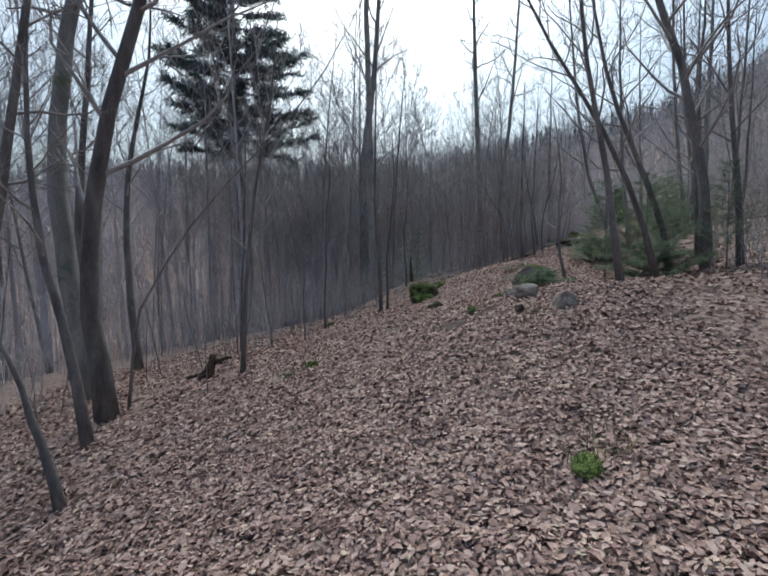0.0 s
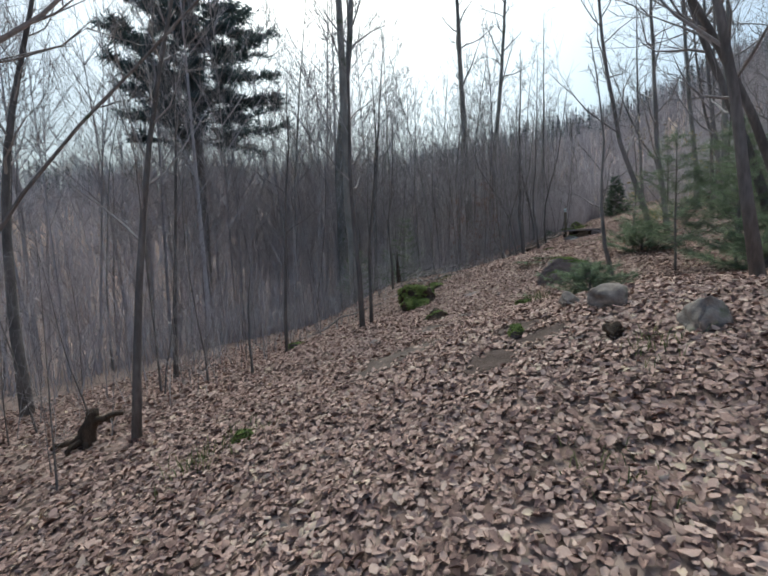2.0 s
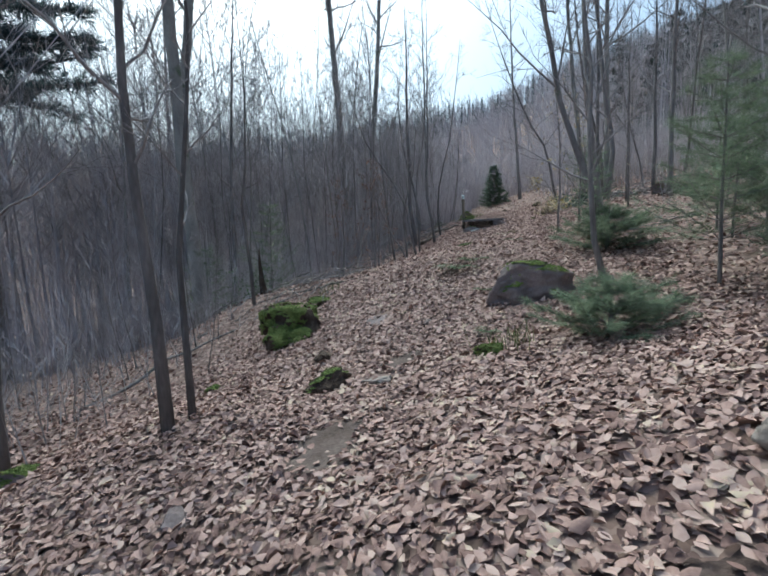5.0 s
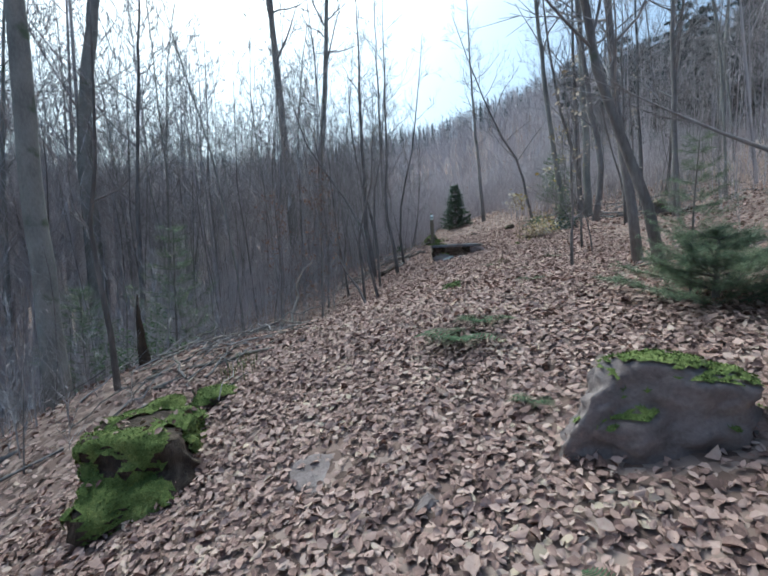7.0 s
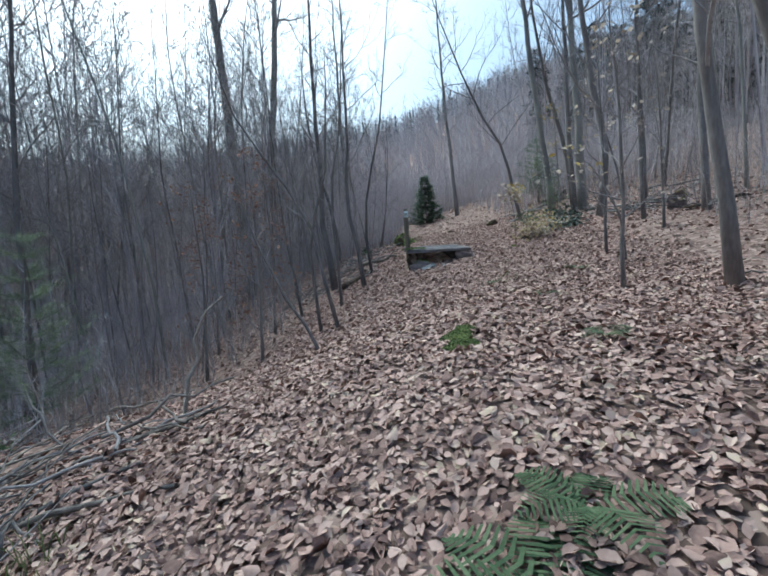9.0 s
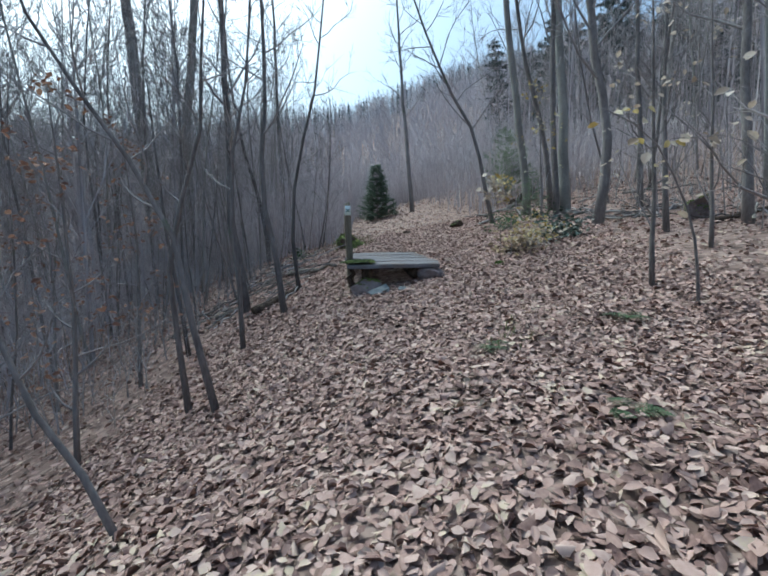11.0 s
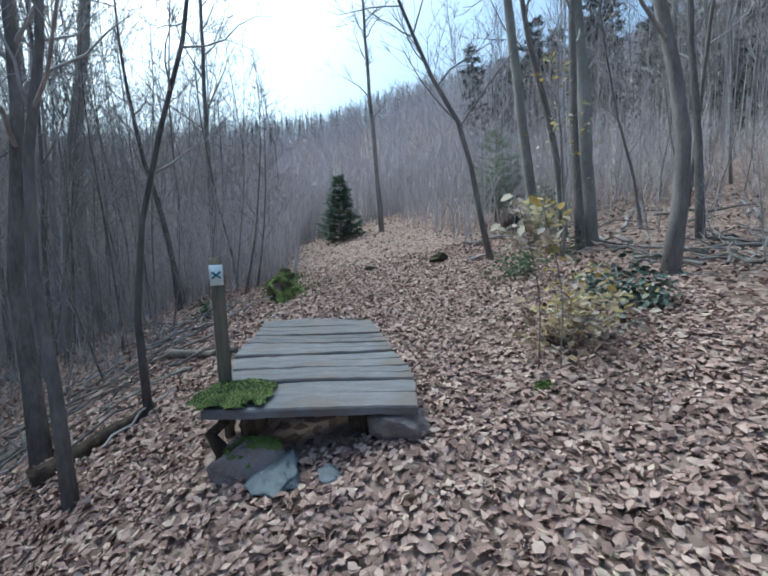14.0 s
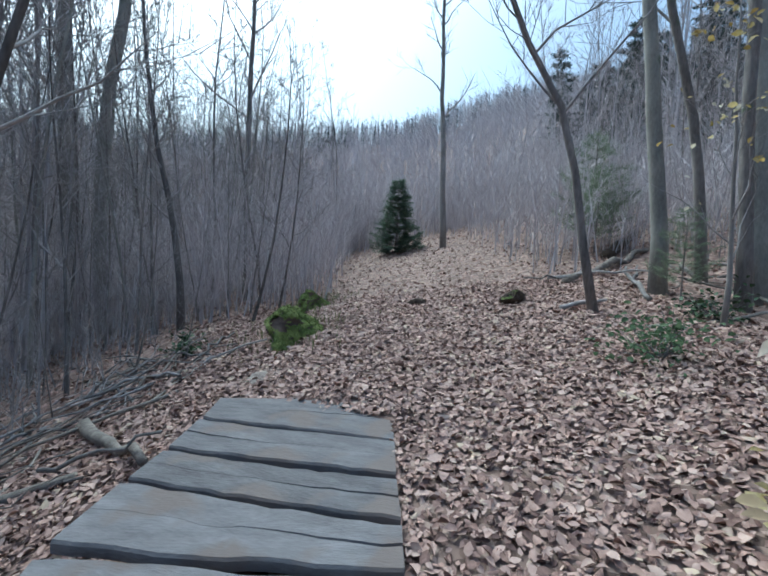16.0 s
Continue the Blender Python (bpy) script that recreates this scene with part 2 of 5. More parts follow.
# ---- the lie of the land ----
# stations along the path, and the ground's height at eight distances across it (left is downhill)
STATIONS = [(0, -9), (0.2, 0), (0.35, 3.5), (0.7, 7.5), (2.0, 11.0), (4.2, 14.3), (6.6, 17.5), (9.4, 20.8), (11.6, 23.8), (13.8, 27.5), (17.2, 34), (22, 43)]
ACROSS = [-14, -6, -3, -1.2, 0.6, 2.2, 5, 12]
PROFILES = np.array([
    (-4.49, -2.36, -1.62, -1.20, -0.82, -0.49, 0.05, 1.49),
    (-2.9, -1.8, -1.16, -0.65, -0.26, -0.05, 0.34, 1.90),
    (-2.5, -1.66, -1.1, -0.59, -0.20, 0.08, 0.55, 1.75),
    (-2.5, -1.28, -0.60, -0.14, 0.41, 0.86, 1.0, 1.85),
    (-2.8, -1.22, -0.55, -0.12, 0.31, 0.64, 1.15, 2.34),
    (-2.8, -0.87, 0.11, 0.78, 1.16, 1.24, 1.47, 2.62),
    (-2.8, -0.78, 0.27, 0.96, 1.39, 1.45, 1.86, 2.97),
    (-2.67, 0.06, 1.18, 1.73, 1.94, 2.18, 2.46, 3.40),
    (-2.20, 0.74, 1.79, 2.17, 2.36, 2.62, 2.97, 3.98),
    (-1.70, 1.16, 1.99, 2.38, 2.76, 3.11, 3.73, 5.04),
    (-0.97, 1.66, 2.54, 3.04, 3.54, 4.01, 4.81, 6.35),
    (-0.05, 2.53, 3.43, 3.91, 4.38, 4.79, 5.53, 7.28)])


# height of the hills' crest, 170 m off, by compass bearing from the bridge
CREST = [(-180, 20), (-90, 12), (-60, 12), (-47, 18), (-37, 25), (-22, 29), (-8, 30), (2, 33), (11, 36), (20, 43), (30, 47), (38, 53), (46, 58), (56, 64), (90, 72), (140, 50), (180, 20)]


def spline(knots, values, at):
    """Smooth interpolation (Catmull-Rom with uneven knots) of rows of values."""
    k, v, at = np.asarray(knots, float), np.asarray(values, float), np.clip(at, knots[0], knots[-1])
    slope = np.gradient(v, k, axis=0)
    i = np.clip(np.searchsorted(k, at) - 1, 0, len(k) - 2)
    h = k[i + 1] - k[i]
    u = (at - k[i]) / h
    if v.ndim > 1:
        u, h = u[:, None], h[:, None]
    return ((1 + 2 * u) * (1 - u) ** 2 * v[i] + u * (1 - u) ** 2 * h * slope[i] + u * u * (3 - 2 * u) * v[i + 1] + u * u * (u - 1) * h * slope[i + 1])


LINE = spline(range(12), STATIONS, np.linspace(0, 11, 331))
TANG = np.gradient(LINE, axis=0)
TANG /= np.linalg.norm(TANG, axis=1)[:, None]


def along(x, y):
    """Station (0 to 11) and distance to the right of the path's middle line, for arrays of places."""
    s, d = np.empty(len(x)), np.empty(len(x))
    for a in range(0, len(x), 20000):
        q = np.stack([x[a:a + 20000], y[a:a + 20000]], 1)
        i = ((q[:, None, :] - LINE[None]) ** 2).sum(2).argmin(1)
        o = q - LINE[i]
        s[a:a + 20000] = i / 30 + np.where(np.abs((o * TANG[i]).sum(1)) < 3, (o * TANG[i]).sum(1) / 3.7, 0).clip(-0.03, 0.03)
        d[a:a + 20000] = o[:, 0] * TANG[i][:, 1] - o[:, 1] * TANG[i][:, 0]
    return s.clip(0, 11), d


def ripple(x, y):
    return 0.02 * np.sin(x * 3.1 + 1.3 * np.sin(y * 2.3)) * np.sin(y * 2.7 + np.sin(x * 1.9)) + 0.012 * np.sin(x * 7.3 + y * 5.1) * np.sin(y * 8.9 - x * 2.2)


def heights(x, y):
    """The ground's height at arrays of places, near and far."""
    x, y = np.asarray(x, float), np.asarray(y, float)
    s, d = along(x, y)
    rows = spline(range(12), PROFILES, s)
    dc = d.clip(-14, 12)
    k = np.array(ACROSS, float)
    slope = np.gradient(rows, k, axis=1)
    i = np.clip(np.searchsorted(k, dc) - 1, 0, 6)
    h, n = k[i + 1] - k[i], np.arange(len(x))
    u = (dc - k[i]) / h
    z = (1 + 2 * u) * (1 - u) ** 2 * rows[n, i] + u * (1 - u) ** 2 * h * slope[n, i] + u * u * (3 - 2 * u) * rows[n, i + 1] + u * u * (u - 1) * h * slope[n, i + 1]
    left, right = np.maximum(0, -14 - d), np.maximum(0, d - 12)
    z = z - 5.0 * (1 - np.exp(-left / 16)) + 0.2 * np.minimum(right, 30)
    r = np.hypot(x - 8, y - 18)
    way = np.degrees(np.arctan2(x - 8, y - 18))
    crest = np.interp(way, *zip(*CREST))
    k = np.clip((r - 44) / 126, 0, 1) ** 1.3
    z = z * (1 - k) + crest * k + 0.02 * np.maximum(0, r - 174)
    far = np.clip((r - 30) / 60, 0, 1)
    z = z + 0.34 * np.exp(-((x + 0.3) ** 2 + (y - 10.6) ** 2) / 1.6) + 0.55 * np.exp(-((x - 0.8) ** 2 + (y - 17.0) ** 2) / 4.0)
    return z + ripple(x, y) + far * 2.0 * np.sin(x * 0.045 + 1) * np.sin(y * 0.05)


def height(x, y):
    return float(heights([x], [y])[0])


def mesh_object(name, verts, faces, mat, parent=None, label="", smooth=True):
    me = bpy.data.meshes.new(name)
    me.from_pydata([tuple(v) for v in verts], [], faces)
    me.update()
    if smooth:
        me.polygons.foreach_set("use_smooth", [True] * len(me.polygons))
    me.materials.append(mat)
    ob = new(name, me)
    if parent is not None:
        ob.parent = parent
    if label:
        ob["label"] = label
    return ob


def part(name, bm, mat, parent, label=""):
    me = bpy.data.meshes.new(name)
    bm.to_mesh(me)
    bm.free()
    me.polygons.foreach_set("use_smooth", [True] * len(me.polygons))
    me.materials.append(mat)
    ob = new(name, me)
    ob.parent = parent
    if label:
        ob["label"] = label
    return ob


def big_mesh(name, verts, faces, mat, smooth=True):
    """A mesh from numpy arrays, all faces with the same number of corners."""
    me = bpy.data.meshes.new(name)
    k = faces.shape[1]
    me.vertices.add(len(verts))
    me.vertices.foreach_set("co", np.asarray(verts, np.float32).ravel())
    me.loops.add(faces.size)
    me.loops.foreach_set("vertex_index", faces.astype(np.int32).ravel())
    me.polygons.add(len(faces))
    me.polygons.foreach_set("loop_start", np.arange(0, faces.size, k, dtype=np.int32))
    me.update(calc_edges=True)
    if smooth:
        me.polygons.foreach_set("use_smooth", np.ones(len(faces), bool))
    me.materials.append(mat)
    return new(name, me)


# ground: one sheet, fine by the path and coarse towards the horizon
u = np.linspace(-1, 1, 341)
gx, gy = np.meshgrid(6 + 4.4 * np.sinh(5.6 * u), 13 + 5.2 * np.sinh(5.4 * u))
gx, gy = gx.ravel(), gy.ravel()
q = np.arange(340 * 341).reshape(340, 341)[:, :340].ravel()
ground = big_mesh("ground", np.stack([gx, gy, heights(gx, gy)], 1), np.stack([q, q + 1, q + 342, q + 341], 1), LITTER)
tagged(ground, "forest floor deep in fallen brown beech leaves", "ground", kind="structure")


# ---- trees ----
def tube(acc, pts, rads, sides):
    """Adds a tapered tube along pts to acc = (verts, faces)."""
    V, F = acc
    pts = [Vector(p) for p in pts]
    first = len(V)
    for i, (p, r) in enumerate(zip(pts, rads)):
        t = (pts[min(i + 1, len(pts) - 1)] - pts[max(i - 1, 0)]).normalized()
        a = t.cross(Vector((0.31, 0.95, 0.1))).normalized()
        b = t.cross(a)
        for k in range(sides):
            c = 2 * math.pi * k / sides
            V.append(p + r * (math.cos(c) * a + math.sin(c) * b))
    for i in range(len(pts) - 1):
        for k in range(sides):
            a, b = first + i * sides + k, first + i * sides + (k + 1) % sides
            F.append((a, b, b + sides, a + sides))
    if sides > 5:
        F.append(tuple(range(first, first + sides))[::-1])
        F.append(tuple(range(len(V) - sides, len(V))))


def swerve(rng, start, way, length, steps, wob, rise):
    """Points of a branch that sets out along way and bends by chance and upwards."""
    pts, d = [Vector(start)], Vector(way).normalized()
    for _ in range(steps):
        d = (d + Vector((rng.gauss(0, wob), rng.gauss(0, wob), rng.gauss(0, wob) + rise))).normalized()
        pts.append(pts[-1] + d * (length / steps))
    return pts


def side_way(rng, along_way, angle, turn):
    a = along_way.cross(Vector((0.2, 0.3, 0.93)))
    a = (a if a.length > 1e-3 else Vector((1, 0, 0))).normalized()
    b = along_way.cross(a)
    return along_way * math.cos(angle) + (a * math.cos(turn) + b * math.sin(turn)) * math.sin(angle)


def bare_tree(seed, tall, radius, clear, limbs, reach, subs, twigs, wob=0.03, lean=(0, 0), bark=BARK, sides=8, name="tree", leaves=None):
    """A leafless tree: a tapered trunk and a crown of limbs, branches and twigs, on an Empty at its foot."""
    rng = random.Random(seed)
    root = new(name)
    trunk, crown, foliage = ([], []), ([], []), []
    steps = max(6, int(tall / 1.1))
    pts, d = [Vector((0, 0, -0.15))], Vector((lean[0], lean[1], 1)).normalized()
    for i in range(steps):
        d = (d + Vector((rng.gauss(0, wob) - lean[0] * 0.05, rng.gauss(0, wob) - lean[1] * 0.05, 0))).normalized()
        pts.append(pts[-1] + d * (tall / steps))
    rad = [radius * (1.35 if i == 0 else 1.0) * (1 - 0.93 * (i / steps) ** 0.9) + 0.003 for i in range(steps + 1)]
    tube(trunk, pts, rad, sides)
    turn = rng.random() * 6.28
    for j in range(limbs):
        h = clear + (0.97 - clear) * (j + rng.random()) / limbs
        f = h * steps
        i = min(int(f), steps - 1)
        p, r = pts[i].lerp(pts[i + 1], f - i), rad[i] * 0.4 + 0.002
        way = (pts[i + 1] - pts[i]).normalized()
        turn += 2.4 + rng.gauss(0, 0.5)
        size = tall * reach * (1.15 - h) * rng.uniform(0.6, 1.25)
        limb = swerve(rng, p, side_way(rng, way, rng.uniform(0.6, 1.15), turn), size, 5, 0.17, 0.13)
        tube(crown, limb, [r * (1 - 0.8 * k / 5) for k in range(6)], 5 if radius > 0.06 else 4)
        for _ in range(subs):
            g = rng.uniform(0.25, 1) * 5
            k = min(int(g), 4)
            w = (limb[k + 1] - limb[k]).normalized()
            b = swerve(rng, limb[k].lerp(limb[k + 1], g - k), side_way(rng, w, rng.uniform(0.4, 1.0), rng.random() * 6.28), size * rng.uniform(0.25, 0.6), 3, 0.2, 0.12)
            rb = max(0.006, r * 0.45 * (1 - g / 7))
            tube(crown, b, [rb, rb * 0.75, rb * 0.5, rb * 0.25], 3)
            for _ in range(twigs):
                k = rng.randrange(3)
                w = (b[k + 1] - b[k]).normalized()
                t = swerve(rng, b[k].lerp(b[k + 1], rng.random()), side_way(rng, w, rng.uniform(0.35, 0.9), rng.random() * 6.28), size * rng.uniform(0.1, 0.26), 1, 0.15, 0.1)
                rt = max(0.005, rb * 0.6)
                tube(crown, t, [rt, rt * 0.4], 3)
                foliage.append(t[-1])
    mesh_object("trunk", *trunk, bark, root)
    mesh_object("crown", *crown, TWIG, root)
    if leaves:
        leaf_cluster("foliage", rng, [f for f in foliage if rng.random() < leaves[1]], leaves[2], leaves[0], root)
    return root


def leaf_cluster(name, rng, places, size, mat, parent, per=1, loose=0.0):
    """Small folded leaves, each an island, at the given places."""
    V, F = [], []
    for p in places:
        for _ in range(per):
            c = Vector(p) + Vector((rng.gauss(0, loose), rng.gauss(0, loose), rng.gauss(0, loose)))
            e = Euler((rng.uniform(-0.9, 0.9), rng.uniform(-0.9, 0.9), rng.uniform(0, 6.28))).to_matrix()
            s = size * rng.uniform(0.6, 1.3)
            n = len(V)
            for x, y, z in ((0, 0, 0), (0.3, 0.4, 0.12), (0.25, 0.75, 0.1), (0, 1, -0.06), (-0.25, 0.75, 0.1), (-0.3, 0.4, 0.12)):
                V.append(c + e @ Vector((x * s, y * s, z * s)))
            F += [(n, n + 1, n + 2, n + 3), (n, n + 3, n + 4, n + 5)]
    return mesh_object(name, V, F, mat, parent)


def conifer(seed, tall, radius, clear, whorls, per, reach, droop, mat, bark, spray, needles, name="conifer", density=1.0, thin=0.13, taper=0.8):
    """A conifer: trunk, boughs in whorls, and a crown of many small needle sprays."""
    rng = random.Random(seed)
    root = new(name)
    trunk, V, F = ([], []), [], []
    pts = swerve(rng, (0, 0, -0.1), (0, 0, 1), tall, 8, 0.012, 0.03)
    tube(trunk, pts, [radius * (1 - 0.94 * i / 8) + 0.004 for i in range(9)], 8)
    for j in range(whorls):
        h = clear + (0.98 - clear) * (j + 0.5 * rng.random()) / whorls
        f = h * 8
        i = min(int(f), 7)
        p = pts[i].lerp(pts[i + 1], f - i)
        for k in range(per):
            if rng.random() > density:
                continue
            turn = 6.28 * (k + 0.6 * rng.random()) / per + j * 1.1
            size = max(0.12, reach * (1 - (h - clear) / (1 - clear)) ** taper * rng.uniform(0.65, 1.15))
            bough = swerve(rng, p, (math.cos(turn), math.sin(turn), droop), size, 4, 0.09, 0.05)
            tube(trunk, bough, [max(0.004, radius * 0.22 * (1 - 0.8 * m / 4)) for m in range(5)], 3)
            for _ in range(int(needles * size / reach) + 3):
                g = rng.uniform(0.2, 1) * 4
                m = min(int(g), 3)
                w = (bough[m + 1] - bough[m]).normalized()
                c = bough[m].lerp(bough[m + 1], g - m)
                out = side_way(rng, w, rng.uniform(0.3, 1.1), rng.random() * 6.28)
                out.z *= 0.5
                out.normalize()
                cross = out.cross(Vector((rng.gauss(0, 0.3), rng.gauss(0, 0.3), 1))).normalized()
                s = spray * rng.uniform(0.6, 1.3)
                for q in range(6):
                    a, long = c + out * (s * q / 7), s * (1.05 - q / 7) * rng.uniform(0.4, 0.6)
                    for side in (1, -1):
                        n = len(V)
                        V += [a, a + cross * (side * long) + out * (0.35 * s) + Vector((0, 0, rng.gauss(0, 0.12) * s)), a + out * (s * thin)]
                        F.append((n, n + 1, n + 2))
    mesh_object("trunk", *trunk, bark, root)
    mesh_object("crown", V, F, mat, root, smooth=False)
    return root


def at(x, y, turn=0.0, size=1.0, sink=0.0, lean=(0, 0)):
    return pose(x, y, height(x, y) - sink, lean[0], lean[1], turn) @ Matrix.Scale(size, 4)


def put(ob, m):
    ob.matrix_basis = m
    return ob


# ---- the things by the path ----
KEEP, BARE = [], []          # places (x, y, radius) kept free of scattered trees, and of loose leaves


def on_deck(x, y):
    """Whether places lie under the plank bridge."""
    a, b = (x - 8.0) * 0.53 + (y - 19.7) * 0.85, (x - 8.0) * 0.85 - (y - 19.7) * 0.53
    return (a > 0.12) & (a < 2.75) & (b > -0.72) & (b < 0.58)


def line_tree(name, label, x, y, radius, bends, clear, limbs, reach, subs, twigs, bark, seed, category="tree", group="", leaves=None, sides=8):
    """A bare tree or sapling whose stem runs through bends, given from its foot."""
    KEEP.append((x, y, 0.35))
    rng = random.Random(seed)
    root = new(name)
    pts = np.array(bends, float)
    length = np.r_[0, np.cumsum(np.linalg.norm(np.diff(pts, axis=0), axis=1))]
    steps = int(max(7, length[-1] / 0.8))
    pts = [Vector(p) + Vector((rng.gauss(0, 0.25), rng.gauss(0, 0.25), 0)) * min(radius * 1.6, 0.05) * (i > 0) for i, p in enumerate(spline(length, pts, np.linspace(0, length[-1], steps + 1)))]
    pts[0].z -= 0.25
    tall = length[-1]
    rad = [radius * (1.3 if i == 0 else 1.05 if i == 1 else 1.0) * (1 - 0.9 * (i / steps) ** 1.1) + 0.003 for i in range(steps + 1)]
    trunk, crown, tips = ([], []), ([], []), []
    if not leaves and limbs:
        limbs, twigs = int(limbs * 1.35), twigs + 2
    tube(trunk, pts, rad, sides)
    turn = rng.random() * 6.28
    for j in range(limbs):
        h = clear + (0.98 - clear) * (j + rng.random()) / limbs
        f = h * steps
        i = min(int(f), steps - 1)
        p, r = pts[i].lerp(pts[i + 1], f - i), rad[i] * 0.4 + 0.002
        way = (pts[i + 1] - pts[i]).normalized()
        turn += 2.4 + rng.gauss(0, 0.5)
        size = tall * reach * (1.2 - h) * rng.uniform(0.55, 1.25)
        limb = swerve(rng, p, side_way(rng, way, rng.uniform(0.6, 1.2), turn), size, 5, 0.18, 0.12)
        tube(crown, limb, [r * (1 - 0.8 * k / 5) for k in range(6)], 4)
        for _ in range(subs):
            g = rng.uniform(0.2, 1) * 5
            k = min(int(g), 4)
            b = swerve(rng, limb[k].lerp(limb[k + 1], g - k), side_way(rng, (limb[k + 1] - limb[k]).normalized(), rng.uniform(0.4, 1.0), rng.random() * 6.28), size * rng.uniform(0.25, 0.6), 3, 0.2, 0.12)
            rb = max(0.0045, r * 0.45 * (1 - g / 7))
            tube(crown, b, [rb, rb * 0.75, rb * 0.5, rb * 0.25], 3)
            for _ in range(twigs):
                k = rng.randrange(3)
                t = swerve(rng, b[k].lerp(b[k + 1], rng.random()), side_way(rng, (b[k + 1] - b[k]).normalized(), rng.uniform(0.35, 0.9), rng.random() * 6.28), size * rng.uniform(0.1, 0.26), 1, 0.15, 0.1)
                rt = max(0.0035, rb * 0.6)
                tube(crown, t, [rt, rt * 0.4], 3)
                tips.append(t[-1])
    mesh_object("trunk", *trunk, bark, root)
    if crown[0]:
        mesh_object("crown", *crown, TWIG, root)
    if leaves:
        mat, share, size, per = leaves
        leaf_cluster("foliage", rng, [p for p in tips if rng.random() < share], size, mat, root, per, size * 0.6)
    root.matrix_basis = pose(x, y, height(x, y))
    return tagged(root, label, category, group)


OLD, THIN = "old trees by the path", "thin stems by the path"
# trees below and above the first stretch
line_tree("tree", "dark-barked leaning beech beside the leafy slope", -4.35, 6.79, 0.15, [(0, 0, 0), (-0.28, 0.15, 1.8), (-0.23, 0.3, 3.5), (0.1, 0.45, 5.2), (0.6, 0.6, 6.8), (1.7, 1, 14)], 0.22, 16, 0.22, 5, 3, DARKBARK, 101, group=OLD)
line_tree("tree", "thick grey smooth-barked beech on the slope", -5.84, 8.71, 0.21, [(0, 0, 0), (-0.55, 0.2, 2.1), (-0.86, 0.4, 4.5), (-0.67, 0.6, 7), (-0.3, 0.8, 9), (0.6, 1.2, 18)], 0.4, 13, 0.2, 5, 3, BEECH, 102, group=OLD)
line_tree("tree", "slim dark tree with a curved stem", -4.02, 5.89, 0.07, [(0, 0, 0), (-0.23, 0.1, 1.2), (-0.6, 0.2, 2.5), (-0.84, 0.35, 4.1), (-0.75, 0.5, 7)], 0.35, 9, 0.25, 4, 2, DARKBARK, 103, group=THIN)
line_tree("tree_stub", "short dark leaning broken trunk in leaves", -3.27, 4.45, 0.055, [(0, 0, 0), (-0.29, 0.06, 0.8), (-0.52, 0.1, 1.4), (-0.9, 0.15, 2.2)], 0.9, 0, 0.2, 0, 0, DARKBARK, 104, group=THIN)
line_tree("tree", "dark bare tree at the slope's edge", -6.16, 6.24, 0.095, [(0, 0, 0), (0.3, 0.3, 2.9), (0.6, 0.45, 4.7), (0.9, 0.6, 6.5), (1.4, 0.9, 12)], 0.3, 14, 0.25, 5, 3, DARKBARK, 105, group=OLD)
line_tree("tree", "grey bare tree lower on the slope", -8.61, 11.61, 0.12, [(0, 0, 0), (0.2, 0.4, 4.5), (0.5, 0.7, 8.5), (1.1, 1.1, 15)], 0.4, 12, 0.24, 5, 3, BARK, 106, group=OLD)
line_tree("sapling", "thin sapling bowed over in an arch", -4.2, 7.04, 0.021, [(0, 0, 0), (0.3, 0.13, 1.8), (1.15, 0.26, 3.1), (2.25, 0.39, 4.3), (3.15, 0.5, 5.3), (4.1, 0.6, 7)], 0.5, 7, 0.14, 3, 2, BARK, 107, "sapling", THIN, sides=6)
line_tree("tree", "slender dark sapling with black bark", -2.52, 7.77, 0.042, [(0, 0, 0), (0.11, 0.16, 1.9), (0.25, 0.3, 3.4), (0.52, 0.43, 4.8), (0.7, 0.5, 6.5)], 0.3, 11, 0.25, 4, 2, DARKBARK, 108, group=THIN)
line_tree("sapling", "twin-stemmed thin sapling at the path's edge", -0.08, 10.44, 0.042, [(0, 0, 0), (-0.05, 0.16, 1.3), (-0.14, 0.34, 2.7), (-0.13, 0.55, 4.3), (-0.13, 0.8, 7)], 0.25, 12, 0.2, 4, 2, DARKBARK, 109, "sapling", THIN)
line_tree("sapling", "thin upright sapling at the path's edge", 0.07, 10.6, 0.028, [(0, 0, 0), (-0.01, 0.16, 1.3), (0.13, 0.35, 2.6), (0.13, 0.52, 4.5)], 0.3, 8, 0.22, 3, 2, DARKBARK, 110, "sapling", THIN, sides=6)
line_tree("sapling", "small leafless sapling standing in leaves", -1.74, 9.58, 0.02, [(0, 0, 0), (-0.04, 0.12, 0.9), (0.01, 0.2, 1.7)], 0.4, 4, 0.25, 2, 1, DARKBARK, 111, "sapling", THIN, sides=6)
line_tree("sapling", "straight thin sapling on the slope", -1.59, 11.41, 0.034, [(0, 0, 0), (0, 0.3, 2.3), (0.1, 0.57, 4.3), (0.1, 0.65, 5.6)], 0.35, 9, 0.2, 3, 2, DARKBARK, 112, "sapling", THIN, sides=6)
line_tree("sapling", "straight dark sapling on the slope", -4.06, 12.06, 0.045, [(0, 0, 0), (0.02, 0.3, 2.5), (0.07, 0.6, 4.8), (0.1, 0.8, 7)], 0.35, 9, 0.22, 4, 2, DARKBARK, 113, "sapling", THIN, sides=6)
